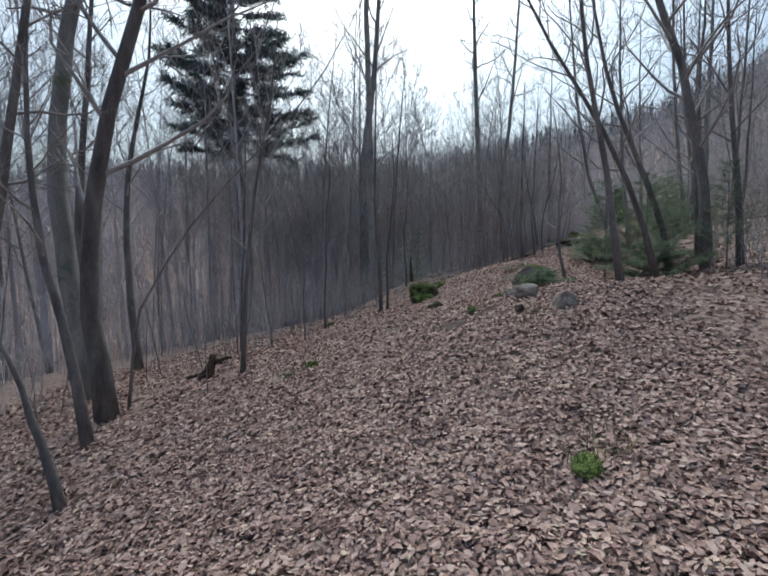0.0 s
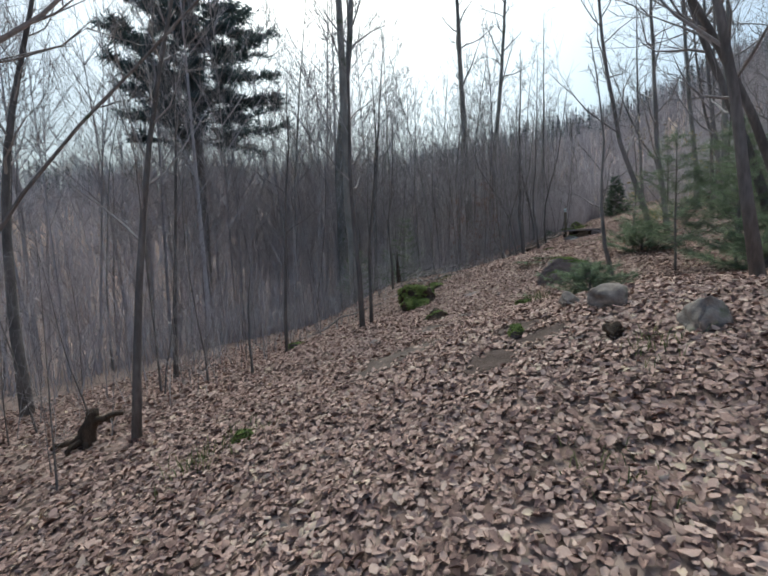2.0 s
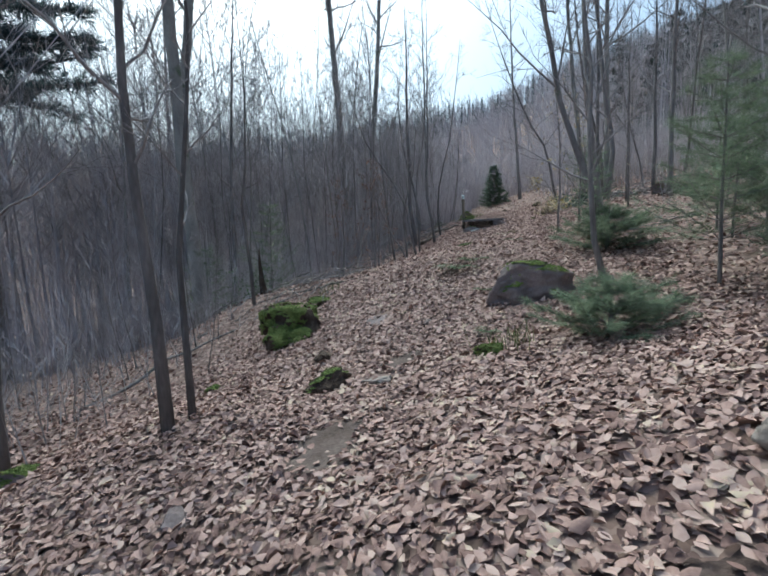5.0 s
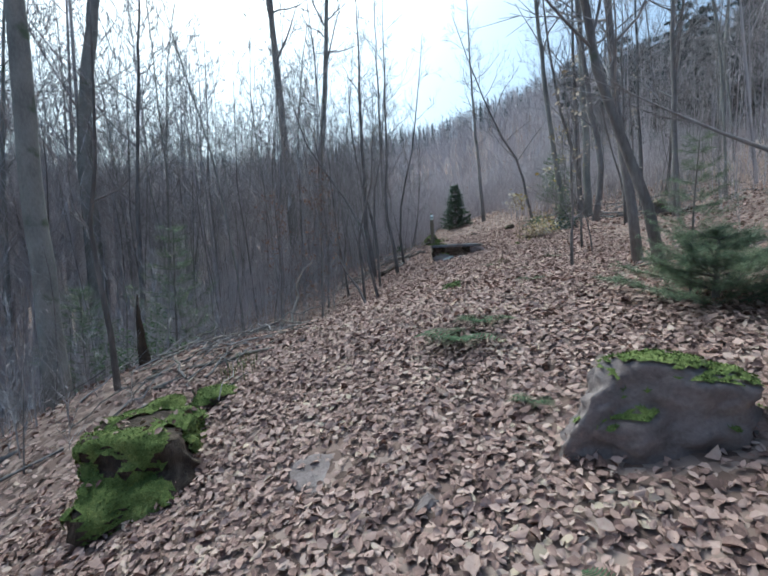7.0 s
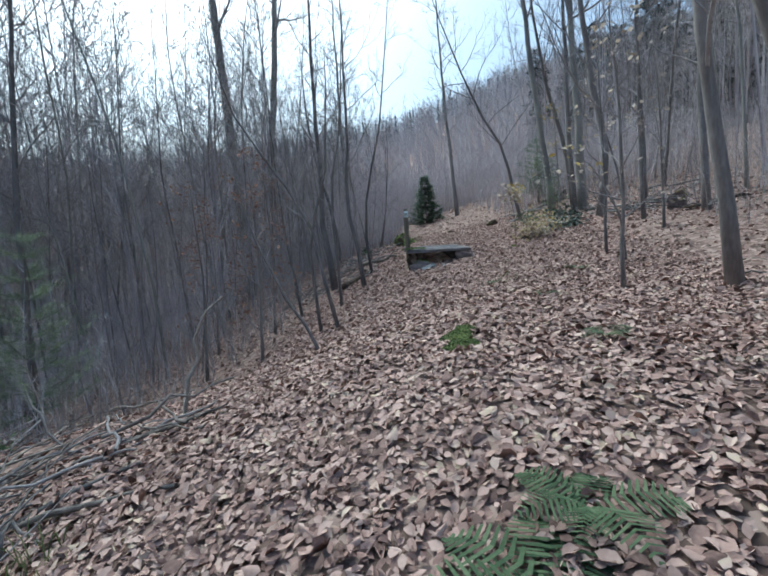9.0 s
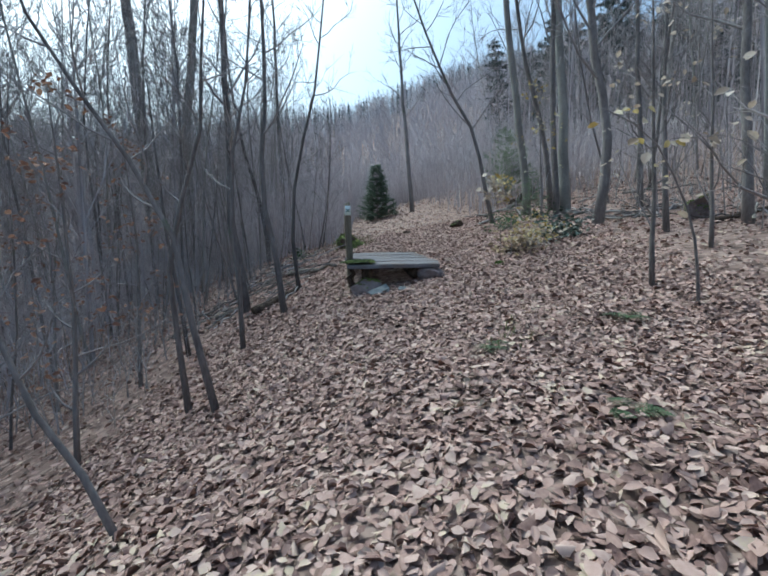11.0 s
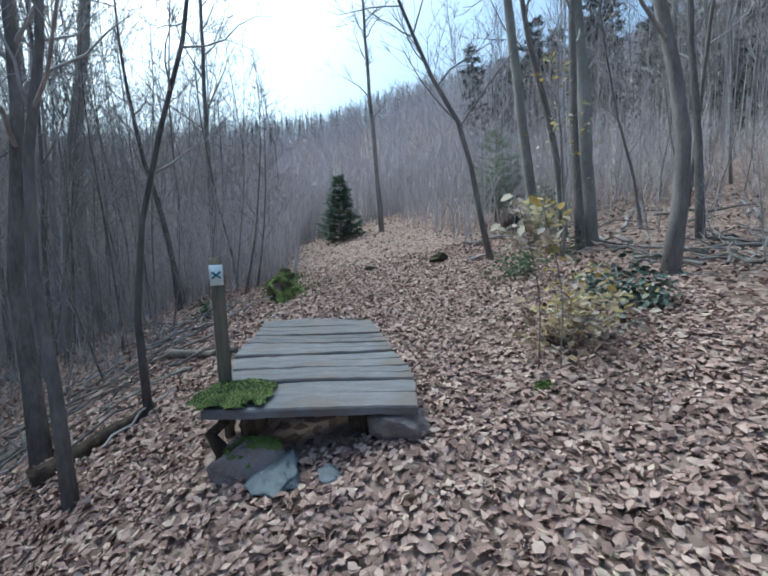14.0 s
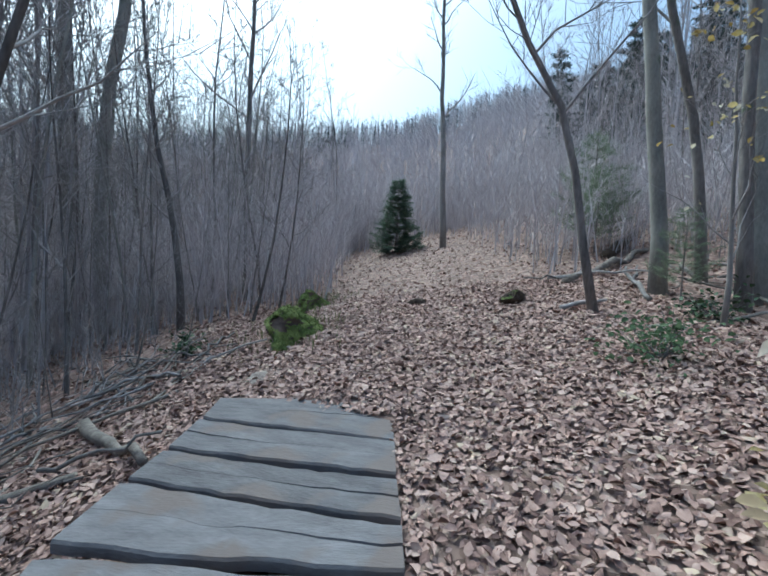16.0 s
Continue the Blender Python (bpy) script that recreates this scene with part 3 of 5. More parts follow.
line_tree("tree", "dark tree rising from the gully", -6.55, 11.33, 0.1, [(0, 0, 0), (-0.39, 0.36, 2.9), (-0.4, 0.73, 5.6), (0.06, 1.1, 8.3), (0.2, 1.2, 11)], 0.35, 13, 0.24, 5, 3, DARKBARK, 114, group=OLD)
line_tree("tree", "tall straight grey tree trunk with high crown", -0.55, 18.54, 0.18, [(0, 0, 0), (-0.2, 0.4, 4), (-0.3, 0.8, 9), (-0.6, 1.8, 26)], 0.5, 12, 0.16, 5, 3, BEECH, 115, group=OLD)
line_tree("tree", "bare tree on the bank above the path", 6.6, 8.3, 0.06, [(0, 0, 0), (-0.08, 0.16, 1.8), (-0.16, 0.3, 3.2), (-0.3, 0.5, 7)], 0.3, 12, 0.3, 5, 3, BARK, 116, group=THIN)
line_tree("tree", "bare tree leaning from the bank", 6.3, 8.75, 0.1, [(0, 0, 0), (-0.04, 0.16, 1.6), (-0.4, 0.33, 3.6), (-1, 0.5, 5.6), (-1.9, 0.7, 11)], 0.2, 18, 0.28, 5, 3, BARK, 117, group=OLD)
line_tree("tree", "leaning slim tree on the bank", 5.94, 9.25, 0.065, [(0, 0, 0), (-0.25, 0.1, 1.1), (-0.8, 0.2, 2.5), (-1.4, 0.35, 4.4), (-1.9, 0.5, 7.5)], 0.25, 14, 0.3, 5, 3, DARKBARK, 118, group=THIN)
line_tree("tree", "slim tree leaning far over the path", 4.78, 7.68, 0.05, [(0, 0, 0), (-0.79, 0.2, 2.2), (-1.37, 0.28, 3.3), (-2.04, 0.34, 4.3), (-2.8, 0.4, 6.5)], 0.25, 14, 0.26, 4, 3, DARKBARK, 119, group=THIN)
line_tree("tree", "upright slim tree on the bank", 7.19, 10.31, 0.06, [(0, 0, 0), (-0.05, 0.1, 1.2), (0, 0.26, 2.9), (0.1, 0.4, 7)], 0.25, 14, 0.28, 5, 3, BARK, 120, group=THIN)
line_tree("tree", "slim dark tree close beside the rocky bank", 3.95, 7.3, 0.055, [(0, 0, 0), (-0.12, 0.05, 0.8), (-0.3, 0.1, 1.9), (-0.6, 0.2, 3.4), (-0.8, 0.3, 7)], 0.3, 14, 0.28, 5, 3, DARKBARK, 121, group=THIN)
line_tree("sapling", "crooked grey-brown sapling growing by the rock", 4.4, 10.72, 0.033, [(0, 0, 0), (-0.07, 0.05, 0.2), (-0.13, 0.1, 0.42), (-0.17, 0.14, 0.75), (-0.2, 0.16, 1.2), (-0.12, 0.25, 2.2), (-0.3, 0.4, 4.2)], 0.25, 11, 0.24, 4, 2, BARK, 160, "sapling", THIN)
# trees of the middle stretch
line_tree("tree", "stout grey beech trunk below the path", -1.7, 29.3, 0.35, [(0, 0, -0.2), (-0.15, 0.5, 5.3), (-0.15, 0.85, 10), (0.4, 1, 14), (1.4, 1.2, 29)], 0.5, 12, 0.18, 5, 3, BEECH, 122, group=OLD)
line_tree("tree", "tall straight grey tree beyond the path's edge", 6.9, 33.7, 0.26, [(0, 0, 0), (-0.2, 0.2, 5), (-0.4, 0.5, 10), (-0.9, 1.2, 27)], 0.42, 13, 0.17, 5, 3, BEECH, 123, group=OLD)
line_tree("tree", "forking dark tree in the gully", 0.14, 24.65, 0.085, [(0, 0, 0), (0.06, 0.28, 5), (0.3, 0.4, 8.5), (0.8, 0.4, 14)], 0.35, 13, 0.24, 5, 3, DARKBARK, 124, group=OLD)
line_tree("sapling", "crooked black sapling beside the mossy stump", 0.66, 16.1, 0.034, [(0, 0, 0), (-0.03, -0.1, 0.9), (-0.1, -0.2, 1.8), (0, -0.3, 2.8), (0.1, -0.3, 4.6)], 0.3, 8, 0.2, 3, 2, DARKBARK, 125, "sapling", THIN)
line_tree("tree_stub", "snapped-off dead stem standing upright", 0.92, 16.9, 0.08, [(0, 0, 0), (-0.06, 0.06, 0.42), (-0.06, 0.1, 1)], 0.9, 0, 0.2, 0, 0, ROTWOOD, 126, "stub", THIN)
line_tree("tree", "leaning tree on the upper bank", 6.7, 13.25, 0.058, [(0, 0, 0), (-0.16, 0.1, 0.75), (-0.36, 0.22, 1.4), (-0.55, 0.35, 2.0), (-0.68, 0.45, 2.8), (-1.4, 1, 10)], 0.2, 16, 0.24, 5, 3, BARK, 127, group=THIN)
line_tree("tree", "slender leaning tree on the upper bank", 7.81, 14.4, 0.066, [(0, 0, 0), (-0.12, 0.1, 1.2), (-0.22, 0.2, 2.1), (-0.26, 0.27, 3.2), (-0.5, 0.5, 10)], 0.2, 16, 0.24, 5, 3, BARK, 128, group=THIN)
# trees round the bridge
line_tree("sapling", "forked bare sapling at the path's edge", 5.3, 18.6, 0.028, [(0, 0, 0), (-0.17, 0.24, 0.9), (-0.3, 0.45, 1.75), (-0.64, 0.78, 2.5), (-1.02, 1.14, 3.2), (-1.5, 1.6, 5)], 0.3, 10, 0.25, 4, 2, BARK, 129, "sapling", THIN)
line_tree("sapling", "upright bare sapling at the path's edge", 5.12, 19.0, 0.025, [(0, 0, 0), (-0.05, 0.1, 1.6), (0.2, 0.06, 2.4), (0.33, 0.05, 3.4), (0.4, 0.1, 4.6)], 0.4, 8, 0.22, 3, 2, BARK, 130, "sapling", THIN, sides=6)
line_tree("sapling", "bent dead sapling leaning over leaves", 4.5, 17.1, 0.018, [(0, 0, 0), (-0.31, 0.28, 0.5), (-0.43, 0.41, 0.85), (-0.6, 0.6, 1.3), (-0.8, 0.8, 2.4)], 0.35, 6, 0.22, 2, 1, BARK, 131, "sapling", THIN, sides=6)
line_tree("tree", "slim tree with a flared foot by the gully", 6.66, 22.16, 0.075, [(0, 0, 0), (-0.05, 0.19, 0.7), (-0.07, 0.39, 1.6), (0, 0.6, 3), (0.2, 1.1, 9)], 0.3, 14, 0.22, 5, 3, BARK, 132, group=THIN)
line_tree("tree", "thin dark leaning tree by the bridge", 6.83, 20.84, 0.042, [(0, 0, 0), (-0.04, 0.21, 0.8), (-0.09, 0.46, 1.8), (0.03, 0.62, 3.1), (0.26, 0.94, 8)], 0.3, 13, 0.22, 4, 3, DARKBARK, 133, group=THIN)
line_tree("sapling", "thin crooked sapling in leaf litter", 5.98, 20.17, 0.026, [(0, 0, 0), (0.01, 0.13, 0.66), (0.03, 0.27, 1.44), (0.06, 0.42, 2.3), (0.29, 0.43, 3.2), (0.6, 0.44, 6)], 0.3, 10, 0.22, 3, 2, DARKBARK, 134, "sapling", THIN, sides=6)
line_tree("sapling", "thin kinked sapling behind the signpost", 7.45, 21.7, 0.03, [(0, 0, 0), (0.03, 0.28, 1.43), (0.14, 0.31, 2), (0.47, 0.27, 3.2), (1, 0.22, 7)], 0.3, 10, 0.22, 4, 2, DARKBARK, 135, "sapling", THIN, sides=6)
line_tree("sapling", "thin bare sapling in the gully", 5.59, 21.51, 0.028, [(0, 0, 0), (-0.03, 0.17, 0.7), (-0.09, 0.35, 1.3), (-0.24, 0.76, 4.5)], 0.3, 8, 0.22, 3, 2, DARKBARK, 136, "sapling", THIN, sides=6)
line_tree("tree", "straight grey tree on the hillside", 14.77, 21.46, 0.13, [(0, 0, 0), (0.24, 0.27, 2.3), (0.43, 0.57, 4.5), (0.9, 1.3, 16)], 0.35, 15, 0.22, 5, 3, BEECH, 137, group=OLD)
line_tree("tree", "grey tree with a kinked trunk above the path", 12.76, 19.47, 0.088, [(0, 0, 0), (0.16, -0.04, 0.8), (0.27, 0, 1.85), (0.19, 0.24, 3.3), (-0.1, 1.1, 14)], 0.18, 18, 0.22, 5, 3, BARK, 138, group=OLD)
line_tree("tree", "slim grey tree on the hillside", 15.49, 19.93, 0.065, [(0, 0, 0), (0.17, 0.16, 1.5), (0.38, 0.4, 3.5), (0.7, 0.8, 10)], 0.3, 14, 0.25, 5, 3, BARK, 139, group=THIN)
line_tree("sapling", "upright thin sapling on the hillside", 12.1, 17.91, 0.04, [(0, 0, 0), (0.09, 0.1, 0.9), (0.18, 0.2, 1.7), (0.4, 0.4, 6)], 0.25, 11, 0.25, 4, 2, BARK, 140, "sapling", THIN)
line_tree("tree", "grey bare tree above the boulder", 12.9, 17.1, 0.07, [(0, 0, 0), (0.09, 0.1, 0.9), (0.24, 0.23, 2.1), (0.85, 0.75, 12)], 0.25, 15, 0.25, 5, 3, BARK, 141, group=THIN)
line_tree("tree", "dark leaning tree beyond the bridge", 13.21, 22.42, 0.05, [(0, 0, 0), (-0.18, 0.18, 0.9), (-0.32, 0.38, 2.2), (-0.8, 0.7, 3.2), (-2.2, 1.8, 8)], 0.25, 14, 0.3, 5, 3, BARK, 142, group=THIN)
line_tree("tree", "thick pale beech trunk beyond the bridge", 14.58, 22.47, 0.1, [(0, 0, 0), (0, 0.13, 1.35), (-0.1, 0.3, 2.7), (-0.17, 0.45, 4), (-0.6, 1.4, 20)], 0.3, 16, 0.2, 5, 3, BEECH, 143, group=OLD)
line_tree("tree", "grey tree beyond the bridge", 14.36, 21.4, 0.073, [(0, 0, 0), (0, 0.13, 1.3), (0.04, 0.22, 2.8), (0.2, 0.6, 13)], 0.25, 16, 0.22, 5, 3, BARK, 144, group=THIN)
line_tree("tree", "slim tree higher on the hillside", 15.55, 22.39, 0.072, [(0, 0, 0), (-0.12, 0.24, 2), (-0.36, 0.5, 3.4), (-1.1, 1.3, 12)], 0.3, 14, 0.24, 5, 3, BARK, 145, group=THIN)
line_tree("tree", "straight slim tree where the path vanishes", 17.25, 30.93, 0.1, [(0, 0, 0), (-0.05, 0.32, 3.3), (-0.1, 0.66, 7), (-0.15, 1, 14)], 0.3, 14, 0.2, 5, 3, BARK, 146, group=OLD)
line_tree("tree", "forked slim tree in the gully", 9.04, 27.49, 0.06, [(0, 0, 0), (-0.14, 0.25, 1.9), (-0.42, 0.52, 3.2), (-0.6, 0.75, 4.8), (-0.72, 0.93, 8)], 0.2, 14, 0.26, 5, 3, DARKBARK, 147, group=THIN)
line_tree("tree", "straight slim tree beyond the gully", 10.73, 30.12, 0.078, [(0, 0, 0), (-0.04, 0.24, 2.6), (0, 0.45, 5), (0.06, 0.62, 7.4), (0.14, 0.82, 14)], 0.3, 15, 0.2, 5, 3, BARK, 148, group=OLD)
line_tree("tree", "tall thick grey tree across the gully", 7.78, 30.85, 0.18, [(0, 0, 0), (-0.18, 0.29, 2.4), (-0.11, 0.44, 4.7), (0.24, 0.5, 7.5), (1.2, 0.6, 23)], 0.42, 14, 0.2, 5, 3, BEECH, 149, group=OLD)
# saplings that keep their leaves
for x, y, tall, mat, share, size, per, label, seed in (
        (9.1, 16.35, 0, YELLOW, 0.8, 0.085, 1, "sapling with a few orange leaves over the path", 150),
        (9.7, 19.26, 3, PALELEAF, 0.9, 0.085, 3, "thin shrub topped with pale autumn leaves", 151),
        (9.84, 19.16, 3, YELLOW, 0.8, 0.085, 3, "thin shrub with orange and yellow leaves", 152),
        (7.4, 15.3, 2, PALELEAF, 0.5, 0.07, 2, "sapling holding pale withered leaves", 153),
        (9.4, 16.9, 2, PALELEAF, 0.4, 0.07, 2, "sapling holding a few withered leaves", 154),
        (13.4, 21.2, 2, YELLOW, 0.5, 0.08, 2, "sapling with yellowed leaves on the hillside", 155),
        (4.2, 19.4, 2, RUSTLEAF, 0.9, 0.065, 3, "young beech keeping russet leaves", 156),
        (3.4, 20.2, 2, RUSTLEAF, 0.8, 0.065, 3, "young beech keeping some russet leaves", 157),
        (4.9, 21.3, 2, RUSTLEAF, 0.8, 0.065, 3, "young beech thick with russet leaves", 159),
        (3.9, 22.6, 2, RUSTLEAF, 0.8, 0.065, 3, "young beech holding dull russet leaves", 161),
        (11.2, 17.0, 2, PALELEAF, 0.3, 0.07, 2, "sapling with sparse withered leaves", 158)):
    stem = ([(0, 0, 0), (-0.2, 0.05, 0.8), (-0.75, 0.25, 1.55), (-1.1, 0.4, 1.7)], [(0, 0, 0), (-0.05, 0.05, 0.5), (-0.1, 0.1, 1.3)], [(0, 0, 0), (0.1, 0.1, 1.6), (0.05, 0.2, 3.4)], [(0, 0, 0), (0.05, 0.02, 0.5), (-0.02, 0.06, 0.95), (-0.08, 0.12, 1.25)])[tall]
    line_tree("leafy_sapling", label, x, y, (0.012, 0.012, 0.024, 0.003)[tall], stem, (0.5, 0.15, 0.15, 0.68)[tall], (6, 11, 14, 7)[tall], (0.25, 0.34, 0.3, 0.3)[tall], 3, (1, 2, 2, 1)[tall], BARK, seed, "shrub", "saplings with leaves", (mat, share, size, per), 6)

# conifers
larch = tagged(conifer(201, 27, 0.22, 0.33, 34, 6, 3.3, 0.02, HAZEPINE, BARK, 0.6, 60, "pine_tree", 0.72, taper=0.35), "tall dark pine with an open needled crown", "tree")
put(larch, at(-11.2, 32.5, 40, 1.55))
KEEP.append((-11.2, 32.5, 1.0))
little = tagged(conifer(202, 2.75, 0.04, 0.03, 20, 8, 1.0, 0.1, SPRUCE, BARK, 0.2, 34, "young_spruce", thin=0.1), "dense young green spruce at the path's end", "tree")
put(little, at(16.4, 32.6))
KEEP.append((16.4, 32.6, 1.2))
PINES = [conifer(210 + i, (2.4, 2.9, 1.9)[i], 0.018, 0.2, 10, 6, (0.9, 0.95, 0.85)[i], 0.3, NEEDLE, BARK, 0.13, 42, "young_pine", thin=0.05) for i in range(3)]
for i, (x, y, k, size) in enumerate(((4.92, 9.95, 0, 1.0), (5.65, 12.35, 1, 0.55), (5.5, 9.5, 2, 1.2), (6.4, 8.4, 1, 0.75), (7.6, 11.9, 2, 1.0), (6.6, 10.6, 0, 0.9), (1.2, 19.6, 1, 1.15), (-0.6, 20.6, 0, 1.2), (17.0, 25.2, 2, 1.0), (14.2, 22.0, 0, 0.55), (6.9, 11.2, 1, 0.8), (17.6, 25.8, 2, 1.5))):
    ob = PINES[k] if i < 3 else copy_thing(PINES[k], Matrix())
    put(ob, at(x, y, 77 * i, size))
    KEEP.append((x, y, 0.6))
for ob in [o for o in scene.objects if o.name.startswith("young_pine")]:
    tagged(ob, "young soft-needled pine rising from the leaves", "tree", "young pines")
LOWPINE = conifer(220, 0.75, 0.03, 0.05, 6, 9, 0.95, 0.25, NEEDLE, BARK, 0.12, 90, "low_conifer", thin=0.06)
put(LOWPINE, at(3.5, 9.85, 0, 0.8))
tagged(LOWPINE, "low spreading green conifer on the bank", "shrub", "low conifers")
put(tagged(copy_thing(LOWPINE, Matrix()), "low spreading green conifer near the rock", "shrub", "low conifers"), at(5.15, 8.6, 130, 1.1))
put(tagged(copy_thing(LOWPINE, Matrix()), "bushy young grey-green conifer on the bank", "shrub", "low conifers"), at(5.75, 12.2, 50, 1.0))


# stones
def lump(seed, size, rough=0.16, cuts=6, sub=4):
    """A boulder's mesh: a ball cut by planes and roughened."""
    rng = random.Random(seed)
    bm = bmesh.new()
    bmesh.ops.create_icosphere(bm, subdivisions=sub, radius=1)
    planes = [(Vector((rng.gauss(0, 1), rng.gauss(0, 1), rng.gauss(0.2, 0.7))).normalized(), rng.uniform(0.42, 0.72)) for _ in range(cuts + 5)]
    off = Vector((seed * 1.7, seed * 0.3, 0))
    for v in bm.verts:
        p = v.co.copy()
        for n, d in planes:
            over = p.dot(n) - d
            if over > 0:
                p -= n * over * 0.97
        p += v.co * (rough * noise.noise(v.co * 1.8 + off) + rough * 0.5 * noise.noise(v.co * 4.5 + off) + rough * 0.25 * noise.noise(v.co * 11 + off))
        v.co = Vector((p.x * size[0] / 2, p.y * size[1] / 2, p.z * size[2] / 2))
    return bm


def moss_coat(bm, seed, least, thick=0.02, patch=0.0, holes=()):
    """A cushion of moss over the upward faces of a lump, with small tufts."""
    rng = random.Random(seed)
    out = bmesh.new()
    bm.normal_update()
    made = {}
    tufts = []
    for f in bm.faces:
        if any((f.calc_center_median() - Vector(c)).length < r * (1 + 0.5 * noise.noise(f.calc_center_median() * 7)) for c, r in holes):
            continue
        if f.normal.z > least + 0.25 * noise.noise(f.calc_center_median() * 5 + Vector((seed, 0, 0))) and noise.noise(f.calc_center_median() * 3 + Vector((0, seed, 0))) > patch - 0.6:
            vs = []
            for v in f.verts:
                if v.index not in made:
                    made[v.index] = out.verts.new(v.co + v.normal * thick * (0.7 + 0.8 * noise.noise(v.co * 9)))
                vs.append(made[v.index])
            out.faces.new(vs)
            for _ in range(min(12, int(f.calc_area() * 6500) + 1)):
                w = [rng.random() for _ in range(3)]
                tufts.append((sum((v.co * a for v, a in zip(vs, w)), Vector()) / sum(w), f.normal.copy()))
    for p, n in tufts:
        turn = rng.random() * 6.28
        way, wide = side_way(rng, n, 1.57, turn), side_way(rng, n, 1.57, turn + 1.57) * 0.005
        t = p + way * rng.uniform(0.008, 0.022) + n * rng.uniform(0.004, 0.016)
        out.faces.new([out.verts.new(p - wide), out.verts.new(p + wide), out.verts.new(t)])
    return out


def stone(name, label, x, y, size, seed, mat=STONE, turn=0, sunk=0.35, moss=None, cuts=6, bare=0.45, category="rock", group="", tilt=0, green=MOSS):
    root = new(name)
    bm = lump(seed, size, cuts=cuts, sub=5 if max(size) > 1 else 4)
    coat = moss_coat(bm, seed, *moss) if moss else None
    body = part("body", bm, mat, root)
    if coat:
        part("moss", coat, green, root, "cushion of green moss")
    root.matrix_basis = pose(x, y, height(x, y) + size[2] * (0.5 - sunk), 0, tilt, turn)
    if size[2] < 0.2:
        up = Vector((height(x - 0.2, y) - height(x + 0.2, y), height(x, y - 0.2) - height(x, y + 0.2), 0.4))
        root.matrix_basis = Matrix.Translation(root.matrix_basis.translation) @ up.to_track_quat("Z", "Y").to_matrix().to_4x4() @ Matrix.Rotation(radians(turn), 4, "Z")
    BARE.append((x, y, max(size[0], size[1]) * bare))
    KEEP.append((x, y, 0.3))
    return tagged(root, label, category, group)


stone("rock", "big grey rock with moss on its top edge", 3.8, 11.42, (1.25, 0.85, 0.72), 36, STONE, -28, 0.42, (0.75, 0.02, 0.45), 5)
stump = new("tree_stump")
bm = lump(5, (1.6, 1.2, 0.95), 0.2, -2, 5)
HOLLOWS = (((0.26, -0.5, 0.0), 0.25), ((-0.5, -0.32, 0.12), 0.1), ((0.0, -0.54, 0.1), 0.1))
for v in bm.verts:
    for c, r in HOLLOWS:
        k = math.exp(-((v.co - Vector(c)).length / r) ** 2)
        v.co += Vector((0.1, 1, -0.25)) * (k * r * 0.6)
    v.co.z = min(v.co.z, 0.3 + 0.03 * noise.noise(v.co * 6))
    v.co.z += 0.05 * noise.noise(v.co * 3.2) - 0.16 * max(0, v.co.x) + 0.03 * noise.noise(v.co * 9)
coat = moss_coat(bm, 5, -0.15, 0.03, 0.3, [(c, r * 1.15) for c, r in HOLLOWS] + [((-0.05, 0.15, 0.4), 0.2), ((-0.4, 0.3, 0.34), 0.16)])
tops = [v.co.copy() for v in bm.verts if v.normal.z > 0.75]
part("body", bm, ROTWOOD, stump)
part("moss", coat, MOSS, stump, "thick cushion of green moss")
stump.matrix_basis = pose(1.22, 13.65, height(1.2, 13.65) + 0.1, 0, 0, 18) @ Matrix.Scale(0.94, 4)
BARE.append((1.2, 13.65, 0.58))
KEEP.append((1.2, 13.65, 0.3))
tagged(stump, "old rotten tree stump thick with moss, hollowed in front", "stump")
rng = random.Random(55)
on_top = leaf_cluster("leaves_on_stump", rng, [rng.choice(tops) + Vector((0, 0, 0.03)) for _ in range(70)], 0.06, LEAF, None, 1, 0.01)
on_top.matrix_basis = stump.matrix_basis.copy()
tagged(on_top, "brown fallen leaves lying on the mossy stump", "leaves", kind="stuff")
stone("stone", "pale flat stone bedded in leaves", 1.68, 10.62, (0.5, 0.34, 0.12), 6, PALESTONE, 30, 0.6, cuts=4, group="flat stones")
stone("rotten_log_end", "dark rotten chunk of log edged with moss", 1.24, 10.9, (0.72, 0.36, 0.28), 7, ROTWOOD, 15, 0.4, (0.9, 0.015, 0.6), category="log")
stone("stone", "flat grey stone bedded in the path", 2.32, 12.52, (0.66, 0.56, 0.16), 8, STONE, 40, 0.78, cuts=4, bare=0.42, group="flat stones")
stone("stone", "small flat stone in leaves", 2.62, 11.78, (0.2, 0.16, 0.08), 9, STONE, 60, 0.5, group="flat stones")
stone("stone", "pale stone lying on the bank", 2.4, 7.3, (0.55, 0.4, 0.34), 10, PALESTONE, 20, 0.35, group="stones on the bank")
stone("stone", "pale block of stone half sunk in leaves", 2.62, 6.35, (0.45, 0.4, 0.34), 11, PALESTONE, 50, 0.35, group="stones on the bank")
stone("stone", "weathered stone on the leafy bank", 2.3, 7.85, (0.42, 0.3, 0.24), 12, PALESTONE, 0, 0.4, group="stones on the bank")
stone("stone", "small mossy stone on the bank", 1.5, 7.25, (0.26, 0.2, 0.18), 13, STONE, 0, 0.4, (0.5, 0.012))
stone("stone", "dark earthy stone at the foot of the bank", 2.1, 6.6, (0.3, 0.24, 0.2), 14, ROTWOOD, 70, 0.4, group="stones on the bank")
stone("stone", "flat stone at the muddy patch", 0.12, 9.3, (0.3, 0.2, 0.1), 15, STONE, 0, 0.5, group="flat stones")
